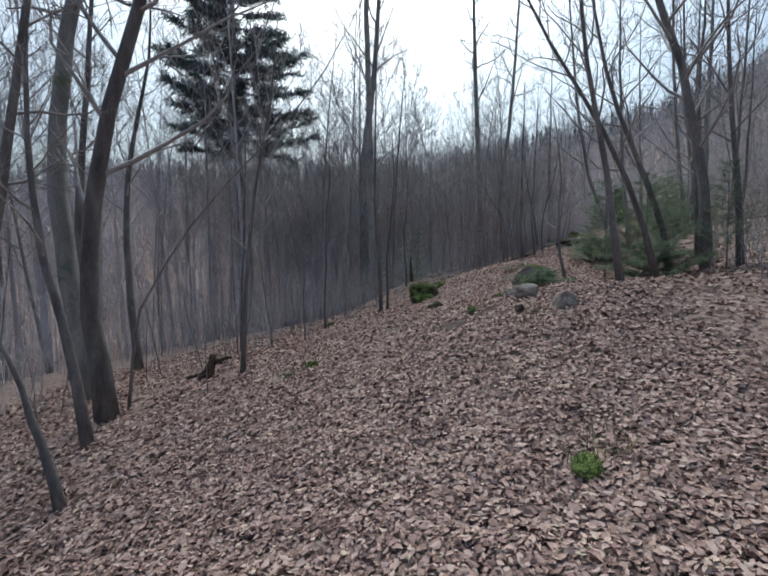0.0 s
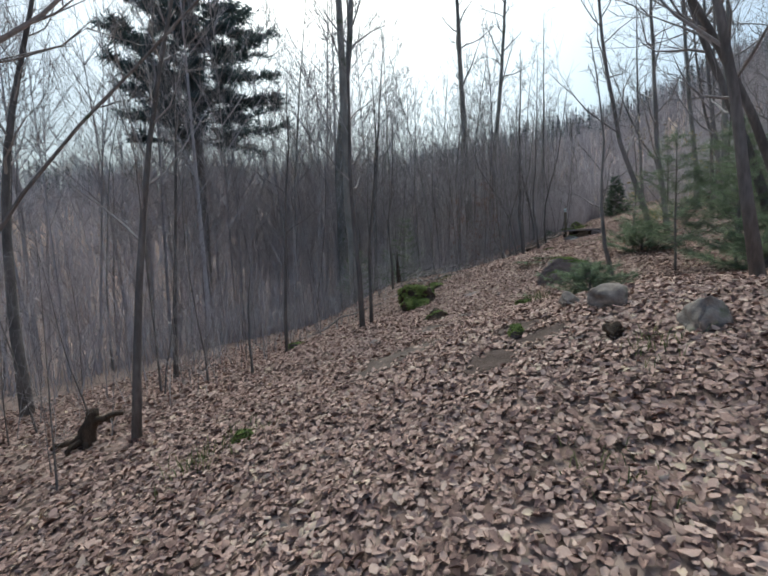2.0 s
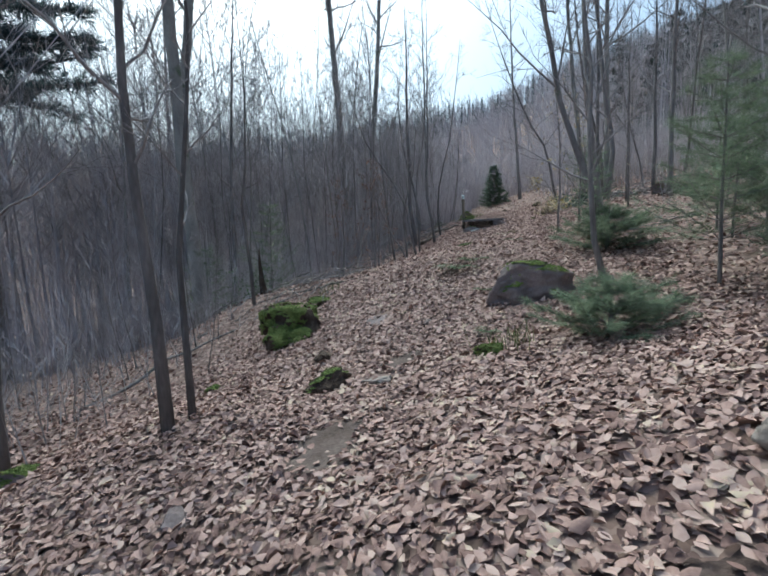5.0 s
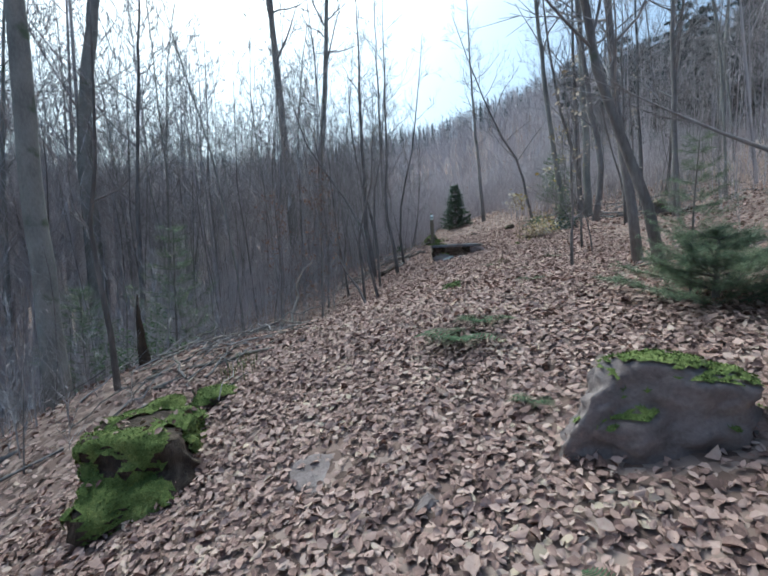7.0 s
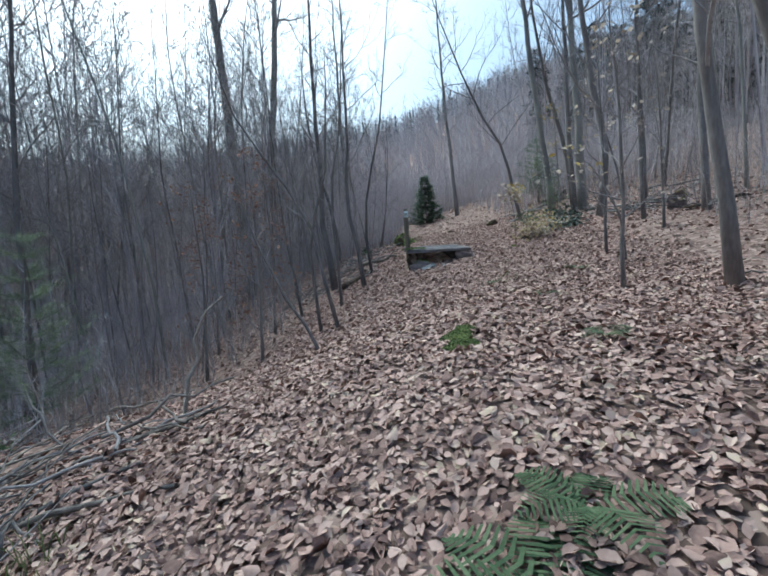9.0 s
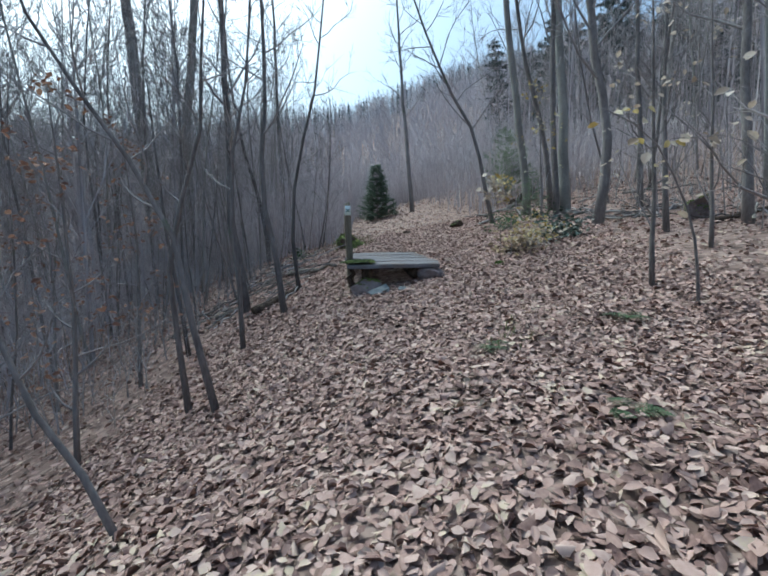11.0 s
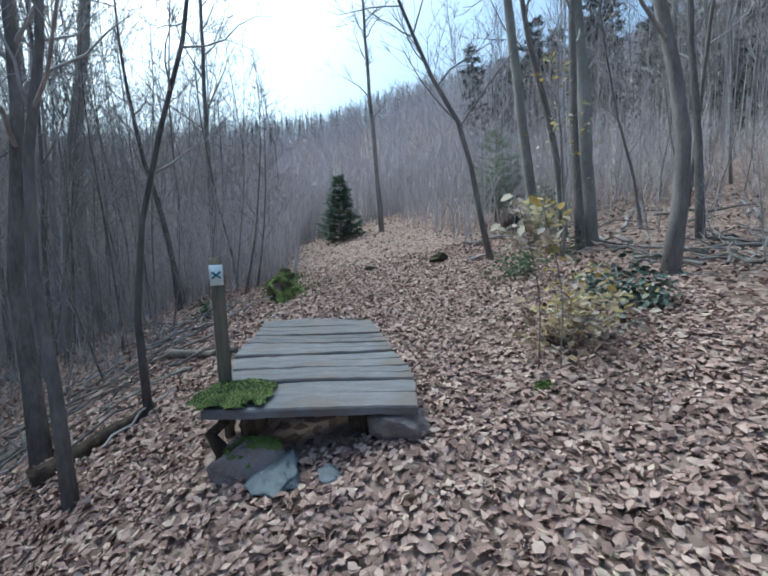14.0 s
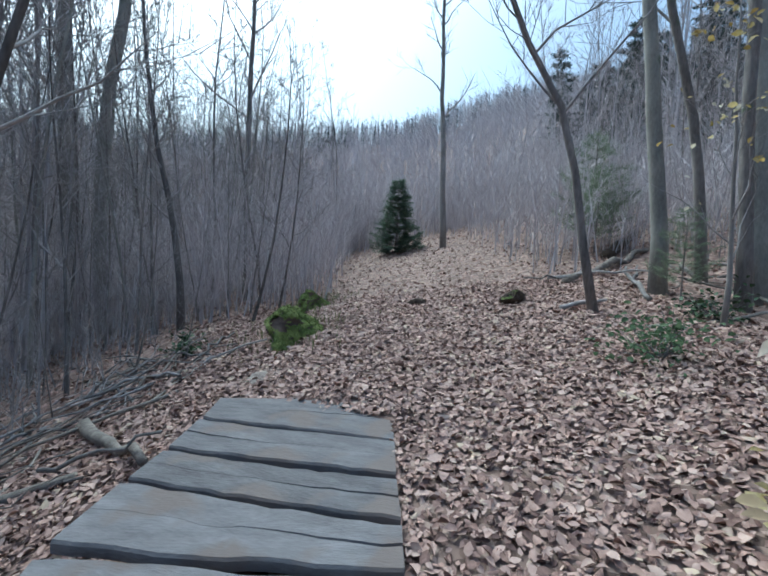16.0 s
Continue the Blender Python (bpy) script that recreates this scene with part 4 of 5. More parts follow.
stone("stone", "small mossy stone on the slope", -1.3, 11.0, (0.4, 0.26, 0.24), 16, STONE, 0, 0.35, (0.4, 0.015))
stone("root_clod", "dark clod of bark and earth on leaves", 1.37, 12.0, (0.4, 0.22, 0.18), 17, ROTWOOD, 20, 0.35, category="clod")
stone("boulder", "greenish mossy boulder on the hillside", 13.7, 18.1, (1.1, 0.7, 0.7), 18, STONE, 30, 0.35, (0.55, 0.02))
stone("slab", "flat blue-grey stone slab before the bridge", 7.8, 19.7, (0.44, 0.42, 0.13), 19, BLUESTONE, -32, 0.3, cuts=3, group="stones at the bridge")
stone("slab", "small flat stone before the bridge", 8.0, 19.47, (0.24, 0.18, 0.09), 20, BLUESTONE, 0, 0.5, cuts=4, group="stones at the bridge")
stone("mossy_stone", "round moss-edged stone under the bridge's corner", 7.68, 20.0, (0.5, 0.36, 0.36), 21, STONE, -30, 0.3, (0.75, 0.015, 0.5), group="stones at the bridge", bare=0.3)
stone("stone", "dark boulder carrying the bridge's edge", 8.52, 19.5, (0.42, 0.5, 0.34), 22, STONE, -30, 0.3, group="stones at the bridge", bare=0.3)
stone("stone", "flat stones bedded beyond the bridge", 9.3, 23.1, (0.5, 0.35, 0.1), 23, PALESTONE, 0, 0.5, group="stones beyond the bridge")
stone("stone", "flat stone bedded beyond the bridge", 9.75, 23.9, (0.4, 0.3, 0.1), 24, PALESTONE, 40, 0.5, group="stones beyond the bridge")
stone("root_clod", "dark upturned root clod beside the path", 13.06, 23.7, (0.6, 0.4, 0.36), 25, ROTWOOD, 0, 0.35, (0.8, 0.015, 0.6), category="clod")
stone("root_clod", "dark clod of roots under leaves", 12.2, 24.8, (0.4, 0.3, 0.26), 26, ROTWOOD, 0, 0.35, category="clod")
stone("root_clod", "dark clod of bark lying by the withered shrub", 10.19, 19.4, (0.36, 0.2, 0.17), 29, ROTWOOD, 20, 0.35, category="clod")
stone("moss_bank", "bank of moss and grass beyond the bridge", 10.05, 24.4, (1.6, 1.0, 0.8), 27, EARTH, 55, 0.45, (0.2, 0.03), 4, 0.4, "moss")
stone("moss_bank", "long mossy bank edging the path", 11.0, 26.3, (1.8, 0.7, 0.55), 28, EARTH, 55, 0.45, (0.25, 0.03), 4, 0.4, "moss")
for x, y, s, seed in ((1.65, 3.26, 0.24, 31), (2.63, 10.38, 0.26, 32), (0.13, 12.1, 0.22, 33), (9.49, 19.08, 0.13, 35), (1.72, 14.5, 0.5, 36), (-1.1, 6.95, 0.2, 37), (1.3, 14.75, 0.55, 38)):
    stone("moss_clump", "soft green clump of moss among leaves", x, y, (s * 1.2, s, s * 0.5), seed, EARTH, seed * 40, 0.3 if s < 0.3 else 0.5, (0.05, 0.012), 0, 0.4, "moss", "moss clumps")

for x, y, long, seed in ((5.1, 15.28, 0.34, 34), (4.93, 15.1, 0.36, 39), (4.8, 14.93, 0.3, 40)):
    stone("moss_clump", "dark wet moss showing through the leaves", x, y, (long, long * 0.72, 0.1), seed, EARTH, 45, 0.5, (0.05, 0.012), 0, 0.42, "moss", "dark moss clumps", green=DARKMOSS)


# bare earth
def earth_patch(x, y, rx, ry, turn, seed, label, mat=EARTH):
    rng = random.Random(seed)
    V, F = [(x, y, height(x, y) + 0.012)], []
    n = 44
    for ring in (0.5, 1.0):
        for i in range(n):
            a = 6.283 * i / n
            k = ring * (1 + 0.4 * noise.noise(Vector((math.cos(a) * 1.5, math.sin(a) * 1.5, seed))) + 0.3 * noise.noise(Vector((math.cos(a) * 5, math.sin(a) * 5, seed))))
            u, v = rx * k * math.cos(a), ry * k * math.sin(a)
            c, s = math.cos(turn), math.sin(turn)
            px, py = x + u * c - v * s, y + u * s + v * c
            V.append((px, py, height(px, py) + (0.012 if ring < 1 else -0.004)))
    for i in range(n):
        j = (i + 1) % n
        F += [(0, 1 + i, 1 + j), (1 + i, 1 + n + i, 1 + n + j, 1 + j)]
    for k in (-0.35, 0, 0.35):
        BARE.append((x + k * rx * math.cos(turn), y + k * rx * math.sin(turn), min(rx, ry) * 0.72))
    return tagged(mesh_object("earth_patch", V, F, mat), label, "earth", kind="structure")


earth_patch(0.4, 8.05, 0.72, 0.5, 0.5, 1, "trodden muddy earth showing through leaves")
earth_patch(1.14, 6.84, 0.28, 0.42, 0.2, 2, "dark bare earth on the bank", DARKEARTH)
earth_patch(1.66, 7.02, 0.32, 0.24, 0.2, 3, "dark bare earth on the bank", DARKEARTH)
earth_patch(1.6, 7.5, 0.36, 0.3, 0.2, 4, "dark bare earth on the bank", DARKEARTH)
earth_patch(2.6, 7.7, 0.5, 0.3, 0.6, 7, "brown bare earth above the stones", DARKEARTH)
earth_patch(2.0, 11.0, 0.4, 0.22, 0.5, 5, "worn earth in the path")
earth_patch(1.0, 9.6, 0.5, 0.3, 1.0, 6, "worn earth in the path")


# plants on the ground
def tuft(name, label, x, y, blades, length, wide, mat, seed, spread=0.12, category="plant", group=""):
    rng = random.Random(seed)
    V, F = [], []
    for _ in range(blades):
        a, l = rng.random() * 6.28, length * rng.uniform(0.5, 1.2)
        p = Vector((rng.gauss(0, spread), rng.gauss(0, spread), 0))
        p.z = height(x + p.x, y + p.y) - height(x, y)
        o, w = Vector((math.cos(a), math.sin(a), 0)), Vector((-math.sin(a), math.cos(a), 0)) * wide
        k, n = rng.uniform(0.3, 1.0), len(V)
        V += [p - w, p + w, p + o * l * k * 0.4 + Vector((0, 0, l * 0.6)) + w * 0.8, p + o * l * k * 0.4 + Vector((0, 0, l * 0.6)) - w * 0.8, p + o * l * k + Vector((0, 0, l * 0.75))]
        F += [(n, n + 1, n + 2, n + 3), (n + 3, n + 2, n + 4)]
    ob = mesh_object(name, V, F, mat)
    ob.matrix_basis = pose(x, y, height(x, y))
    return tagged(ob, label, category, group, "stuff")


def fern(x, y, size, seed, label, fronds=7):
    """A fern: arching fronds with paired leaflets."""
    rng = random.Random(seed)
    root = new("fern")
    for i in range(fronds):
        V, F = [], []
        a = 6.28 * i / fronds + rng.gauss(0, 0.3)
        o, w, l = Vector((math.cos(a), math.sin(a), 0)), Vector((-math.sin(a), math.cos(a), 0)), size * rng.uniform(0.7, 1.15)
        for j in range(13):
            u = (j + 1) / 13
            p = o * l * u + Vector((0, 0, l * (0.75 * u - 0.7 * u * u)))
            s = l * 0.32 * math.sin(math.pi * min(1, u * 0.9 + 0.12)) + 0.01
            for side in (1, -1):
                n = len(V)
                t = p + w * side * s + o * s * 0.35 - Vector((0, 0, s * 0.15))
                V += [p - o * l * 0.022, p + o * l * 0.022, t + o * l * 0.012, t - o * l * 0.012]
                F.append((n, n + 1, n + 2, n + 3))
        mesh_object("frond", V, F, FERN, root, smooth=False)
    root.matrix_basis = pose(x, y, height(x, y) + 0.02)
    return tagged(root, label, "fern", "ferns")


fern(3.72, 13.1, 0.4, 1, "green fern lying low in the leaves", 10)
fern(4.05, 13.25, 0.3, 2, "small green fern beside a larger one", 8)
fern(2.9, 10.85, 0.2, 3, "small pale green fern by the rock", 5)
fern(8.36, 16.64, 0.22, 4, "small green fern sprouting from leaves", 6)
fern(6.61, 15.75, 0.17, 5, "small grey-green fern in the litter", 5)
fern(6.99, 16.99, 0.2, 6, "sparse green fern in the litter", 5)
fern(5.5, 14.2, 0.25, 7, "low green fern on the path's edge", 6)
fern(3.55, 12.0, 0.16, 8, "small green fern growing by the rock", 5)
for i, (x, y, n, l) in enumerate(((1.78, 3.4, 50, 0.2), (2.8, 10.3, 70, 0.24), (-1.1, 6.96, 60, 0.16), (-1.36, 6.6, 60, 0.2), (2.13, 6.2, 45, 0.2), (10.3, 24.8, 160, 0.22), (9.8, 24.1, 90, 0.2), (7.2, 17.1, 30, 0.14), (1.4, 5.3, 40, 0.12), (2.0, 14.9, 60, 0.2), (11.4, 26.8, 120, 0.22))):
    tuft("grass_tuft", "tuft of dull green grass in leaf litter", x, y, n, l, 0.004, GRASS, 60 + i, 0.14 if n < 90 else 0.35, "grass", "grass tufts")


def evergreen(x, y, wide, tall, seed, label, mat=BRAMBLE, leaf=0.06, count=420):
    rng = random.Random(seed)
    root = new("evergreen_shrub")
    acc, tips = ([], []), []
    for _ in range(16):
        b = swerve(rng, (0, 0, 0), (rng.gauss(0, 0.9), rng.gauss(0, 0.9), 0.8), tall * rng.uniform(0.7, 1.3), 4, 0.2, 0)
        tube(acc, b, [0.006, 0.005, 0.004, 0.003, 0.002], 3)
        tips += [b[k].lerp(b[k + 1], rng.random()) for k in (1, 2, 3) for _ in range(count // 48)]
    mesh_object("stem_tangle", *acc, TWIG, root)
    leaf_cluster("foliage", rng, tips, leaf, mat, root, 1, wide * 0.1)
    root.matrix_basis = pose(x, y, height(x, y))
    return tagged(root, label, "shrub", "evergreen shrubs")


evergreen(11.35, 19.4, 1.0, 0.5, 1, "grey-green evergreen shrub with broad leaves in litter", HOLLY, 0.08, 760)
evergreen(10.8, 19.5, 1.6, 0.4, 6, "yellow-green bramble spreading over the litter", YELLOW, 0.085, 250)
evergreen(10.2, 19.35, 1.5, 0.3, 7, "low tan and yellow withered shrub by the bridge", TANLEAF, 0.085, 200)
evergreen(10.4, 19.2, 1.2, 0.42, 8, "pale withered low shrub in leaf litter", PALELEAF, 0.08, 180)
evergreen(12.15, 21.1, 0.8, 0.5, 2, "dull green leafy bramble on the hillside", FERN)
evergreen(0.9, 17.3, 0.6, 0.85, 3, "bright green leafy shrub beside the gully", FERN)
evergreen(13.7, 21.4, 0.6, 0.35, 4, "low green bramble under the trees", BRAMBLE, count=260)
evergreen(8.9, 24.9, 0.5, 0.35, 5, "low green bramble by brushwood", BRAMBLE, count=260)


# dead wood
def stick(name, a, b, radius, mat, seed, parent=None, label="", sag=0.05):
    rng = random.Random(seed)
    a, b = Vector(a), Vector(b)
    pts = [a.lerp(b, k / 6) + Vector((rng.gauss(0, 1), rng.gauss(0, 1), rng.gauss(0, 1))) * sag * (b - a).length * (0 < k < 6) for k in range(7)]
    acc = ([], [])
    tube(acc, pts, [radius * (1 - 0.5 * k / 6) * rng.uniform(0.9, 1.1) for k in range(7)], 7 if radius > 0.03 else 5)
    return mesh_object(name, *acc, mat, parent, label)


def log(label, a, b, radius, seed, mat=DEADWOOD, lift=0.5):
    ob = stick("fallen_log", (*a, height(*a) + radius * lift), (*b, height(*b) + radius * lift), radius, mat, seed, sag=0.015)
    return tagged(ob, label, "log", "fallen logs")


log("bleached fallen log lying beside the bridge", (7.97, 23.4), (8.38, 22.1), 0.06, 1, lift=1.3)
log("grey fallen log on the gully's edge", (6.3, 22.9), (8.0, 22.5), 0.07, 2)
log("dark rotting log in leaf litter", (6.6, 21.6), (7.5, 21.8), 0.1, 3, ROTWOOD)
log("long fallen branch beside the gully", (5.6, 23.2), (7.6, 23.4), 0.045, 4)
log("mossy fallen log on the hillside", (16.6, 24.6), (19.2, 25.6), 0.14, 5, ROTWOOD)
log("fallen trunk lying on the hillside", (14.5, 23.9), (17.4, 24.3), 0.09, 6)
log("fallen branch on the upper slope", (13.0, 17.6), (15.4, 17.0), 0.06, 7, ROTWOOD)
log("fallen grey branch below the path", (1.0, 15.9), (3.1, 16.1), 0.03, 8)
log("thin fallen branch below the path", (-0.4, 15.6), (2.2, 16.4), 0.035, 9, BARK)
log("fallen branch on the slope", (-1.9, 14.0), (0.3, 15.1), 0.03, 10, BARK)


def brush_pile(label, x, y, wide, deep, count, turn, seed, radius=0.01, heap=0.25):
    rng = random.Random(seed)
    root = new("brush_pile")
    for i in range(count):
        a = turn + rng.gauss(0, 1.2)
        l = wide * rng.uniform(0.2, 0.9)
        cx, cy = x + rng.gauss(0, deep), y + rng.gauss(0, deep)
        ends = [(cx + s * l / 2 * math.cos(a), cy + s * l / 2 * math.sin(a)) for s in (-1, 1)]
        rise = rng.uniform(0.01, heap) * (1 - i / count * 0.5)
        stick("branch", (*ends[0], height(*ends[0]) + rise * rng.random()), (*ends[1], height(*ends[1]) + rise), radius * rng.uniform(0.5, 1.8), rng.choice((DEADWOOD, BARK, TWIG, DARKBARK)), seed * 50 + i, root, sag=0.025)
    return tagged(root, label, "brushwood", "brush piles")


brush_pile("tangle of dead branches below the path", 2.0, 16.1, 1.4, 0.5, 30, 0.3, 1, 0.009, 0.45)
brush_pile("heap of fallen twigs below the path", 0.9, 16.7, 1.6, 0.7, 24, -0.2, 2, 0.009, 0.4)
brush_pile("heap of dead branches beside the gully", 8.3, 24.4, 1.9, 0.45, 40, 0.75, 3, 0.011)
brush_pile("scattered dead branches in the gully", 7.2, 23.4, 1.8, 0.6, 32, 0.5, 4, 0.011)
brush_pile("loose brushwood on the gully's edge", 6.9, 19.9 + 2.6, 1.4, 0.5, 20, 0.2, 5)
brush_pile("dead branches strewn on the upper bank", 8.4, 13.4, 1.6, 0.7, 22, 1.2, 6)
brush_pile("dead branches strewn under the hillside trees", 14.6, 19.0, 2.2, 1.0, 34, 0.8, 7, 0.02)
brush_pile("dead branches on the slope beyond", 16.5, 22.0, 2.4, 1.2, 30, 0.4, 8, 0.022)
tagged(stick("dead_branch", (2.75, 16.1, height(2.75, 16.1) - 0.05), (3.3, 16.5, 1.62), 0.022, DEADWOOD, 71, sag=0.06), "bare dead branch sticking up from brushwood", "branch")
tagged(stick("dead_branch", (2.2, 16.3, height(2.2, 16.3) - 0.05), (1.75, 16.7, 1.0), 0.014, BARK, 72, sag=0.06), "thin dead branch sticking up from brushwood", "branch")

brush_pile("tangle of fallen branches behind the mossy stump", 1.6, 15.5, 1.5, 0.5, 24, 0.1, 9, 0.009, 0.35)
log("pale fallen branch behind the mossy stump", (1.5, 15.7), (2.75, 14.9), 0.03, 11)
log("thick dark fallen branch behind the mossy stump", (1.1, 15.5), (2.6, 15.5), 0.03, 12, DARKBARK, 0.8)
root_stump = new("root_stump")
stick("stub", (0, 0, -0.1), (0.05, 0.02, 0.32), 0.09, ROTWOOD, 81, root_stump)
for i in range(6):
    a = i * 1.05
    stick("root", (0, 0, 0.2 - 0.03 * i), (0.32 * math.cos(a), 0.3 * math.sin(a), 0.28 - 0.1 * i), 0.035, ROTWOOD, 82 + i, root_stump)
put(root_stump, at(-3.25, 8.1, 0, 1.35))
tagged(root_stump, "dark uprooted stump with stubby roots", "stump")


# the plank bridge and the waymark post
def plank(parent, a, b, c, d, thick, seed):
    """A worn plank between its four upper corners (a, b left end; c, d right end)."""
    rng = random.Random(seed)
    a, b, c, d = (Vector(p) for p in (a, b, c, d))
    V, F, n = [], [], 16
    wave = [rng.gauss(0, 0.006) for _ in range(4 * n + 4)]
    split, side = rng.uniform(0.35, 0.7), rng.random() < 0.7
    for i in range(n + 1):
        u = i / n
        p, q = a.lerp(c, u), b.lerp(d, u)
        w = (q - p).normalized()
        p, q = p + w * (0.017 + abs(wave[i] + wave[i // 3])), q - w * (0.017 + abs(wave[n + i] + wave[n + i // 4]))
        z = Vector((0, 0, 0.005 * math.sin(u * 5 + seed) + wave[2 * n + i] * 0.3))
        e, low = w * 0.009, Vector((0, 0, 1))
        open_by = max(0.0, (u if side else 1 - u) - split) / (1 - split)
        m = p.lerp(q, 0.5 + 3 * wave[3 * n + i // 2]) + z
        g = w * (0.0015 + 0.009 * open_by)
        for v in (p + e + z, m - g, m - low * (0.002 + 0.035 * min(1, 2 * open_by)), m + g, q - e + z, q + z - low * 0.012, q + z - low * thick, p + z - low * thick, p + z - low * 0.012):
            V.append(v)
    for i in range(n):
        for k in range(9):
            F.append((9 * i + k, 9 * i + (k + 1) % 9, 9 * i + 9 + (k + 1) % 9, 9 * i + 9 + k))
    F += [tuple(range(8, -1, -1)), tuple(range(9 * n, 9 * n + 9))]
    origin, along_way = (a + d) / 2, (c - a).normalized()
    turn = math.atan2(along_way.y, along_way.x)
    m = Matrix.Translation(origin) @ Matrix.Rotation(turn, 4, "Z")
    inv = m.inverted()
    ob = mesh_object("plank", [inv @ v for v in V], F, PLANK, parent, smooth=False)
    ob.matrix_basis = m
    return ob


bridge = tagged(new("plank_bridge"), "weathered grey plank footbridge, mossy at one corner", "bridge")
LEFT = [(7.46, 20.08), (7.77, 20.5), (7.9, 20.78), (8.02, 21.12), (8.29, 21.54), (8.49, 21.82), (8.72, 22.2), (8.92, 22.58)]
RIGHT = [(8.5, 19.29), (8.84, 19.71), (9.03, 20.0), (9.22, 20.42), (9.37, 20.69), (9.54, 21.02), (9.75, 21.39), (10.1, 22.05)]
for i in range(7):
    za, zb = 1.9 + 0.012 * i + (0, 0.004, -0.004, 0.003, 0.0, 0.004, -0.003)[i], 1.9 + 0.012 * (i + 1) + (0, 0.004, -0.004, 0.003, 0.0, 0.004, -0.003)[i]
    plank(bridge, (*LEFT[i], za), (*LEFT[i + 1], zb), (*RIGHT[i], za), (*RIGHT[i + 1], zb), 0.055, 300 + i)
for (x0, y0), (x1, y1) in (((7.75, 20.0), (9.1, 22.35)), ((8.3, 19.6), (9.75, 22.1))):
    stick("stringer", (x0, y0, 1.77), (x1, y1, 1.86), 0.085, ROTWOOD, int(x0 * 10), bridge, sag=0.004)
stick("support", (7.62, 20.16, 1.4), (7.6, 20.2, 1.84), 0.06, ROTWOOD, 91, bridge)
stick("support", (7.8, 20.0, 1.42), (7.74, 20.12, 1.84), 0.05, ROTWOOD, 92, bridge)
stick("support", (8.5, 19.55, 1.5), (8.5, 19.52, 1.84), 0.08, ROTWOOD, 93, bridge)
pad = bmesh.new()
bmesh.ops.create_grid(pad, x_segments=26, y_segments=24, size=0.5)
gone = []
for v in pad.verts:
    r = math.hypot(v.co.x * 1.9, v.co.y * 1.9) + 0.35 * noise.noise(v.co * 4.5)
    if r > 0.98:
        gone.append(v)
    v.co = Vector((v.co.x * 0.52, v.co.y * 0.6, 0.05 * max(0, 1 - r * r) ** 0.5 + 0.012 * noise.noise(v.co * 16) - 0.002))
bmesh.ops.delete(pad, geom=gone, context="VERTS")
pad.normal_update()
mossy = moss_coat(pad, 5, -1, 0.006, -5)
pad.free()
patch_ob = part("moss", mossy, DARKMOSS, bridge, "bright green moss cushion")
patch_ob.matrix_basis = pose(7.73, 20.2, 1.905, 0, 0, 53 - 90)

post = tagged(new("waymark_post"), "leaning grey wooden post with a small waymark plate", "signpost")
bm = bmesh.new()
bmesh.ops.create_cube(bm, size=1)
bmesh.ops.bevel(bm, geom=bm.edges[:], offset=0.12, segments=2, affect="EDGES")
bmesh.ops.subdivide_edges(bm, edges=[e for e in bm.edges if abs(e.verts[0].co.z - e.verts[1].co.z) > 0.5], cuts=8)
for v in bm.verts:
    k = noise.noise(v.co * 7) * 0.06
    v.co = Vector((v.co.x * 0.088 * (1 + k), v.co.y * 0.082 * (1 + k), v.co.z * 1.36 + (0.02 * v.co.x if v.co.z > 0.3 else 0)))
part("shaft", bm, POSTWOOD, post)
bm = bmesh.new()
bmesh.ops.create_cube(bm, size=1)
for v in bm.verts:
    v.co = Vector((v.co.x * 0.088, v.co.y * 0.004, v.co.z * 0.14))
plate = part("sign_plate", bm, SIGNWHITE, post, "white waymark plate with a teal cross")
plate.matrix_basis = pose(-0.008, -0.051, 0.56)
for turn in (52, -52):
    bm = bmesh.new()
    bmesh.ops.create_cube(bm, size=1)
    for v in bm.verts:
        v.co = Vector((v.co.x * 0.012, v.co.y * 0.003, v.co.z * 0.072))
    bar = part("cross_bar", bm, SIGNTEAL, plate)
    bar.matrix_basis = pose(0, -0.004, 0, 0, turn, 0)
post.matrix_basis = pose(7.75, 20.5, 2.13, 0, -1.5, -12)
KEEP.append((8.5, 21, 1.8))


# ---- the wood around ----
rnd = random.Random(7)
TALLS = [bare_tree(20 + i, 21 + 2 * i, 0.14, 0.35, 24, 0.22, 6, 5, 0.012, bark=BEECH if i < 2 else BARK, name="tall_tree") for i in range(3)]
MIDS = [bare_tree(30 + i, 11 + i, 0.036, 0.25, 22, 0.24, 5, 4, 0.035, lean=((-0.06, 0.03), (0.1, 0), (0, 0.05), (0.04, -0.08))[i], bark=(BARK, BEECH, BARK, BEECH)[i], sides=7, name="young_tree") for i in range(4)]
SAPS = [bare_tree(40 + i, 4.6 + 0.7 * i, 0.022, 0.2, 14, 0.3, 4, 3, 0.05, lean=((-0.1, 0), (0.08, 0.06), (0, -0.1), (0.14, 0))[i], bark=BARK, sides=5, name="sapling") for i in range(4)]
for kind, obs, label, group in (("tree", TALLS, "tall bare beech with a pale straight trunk", "tall bare trees"), ("tree", MIDS, "slender leafless young tree on the leafy slope", "slender bare trees"), ("sapling", SAPS, "thin leafless sapling in the leaf litter", "thin bare saplings")):
    for ob in obs:
        tagged(ob, label, kind, group)
taken = list(KEEP)


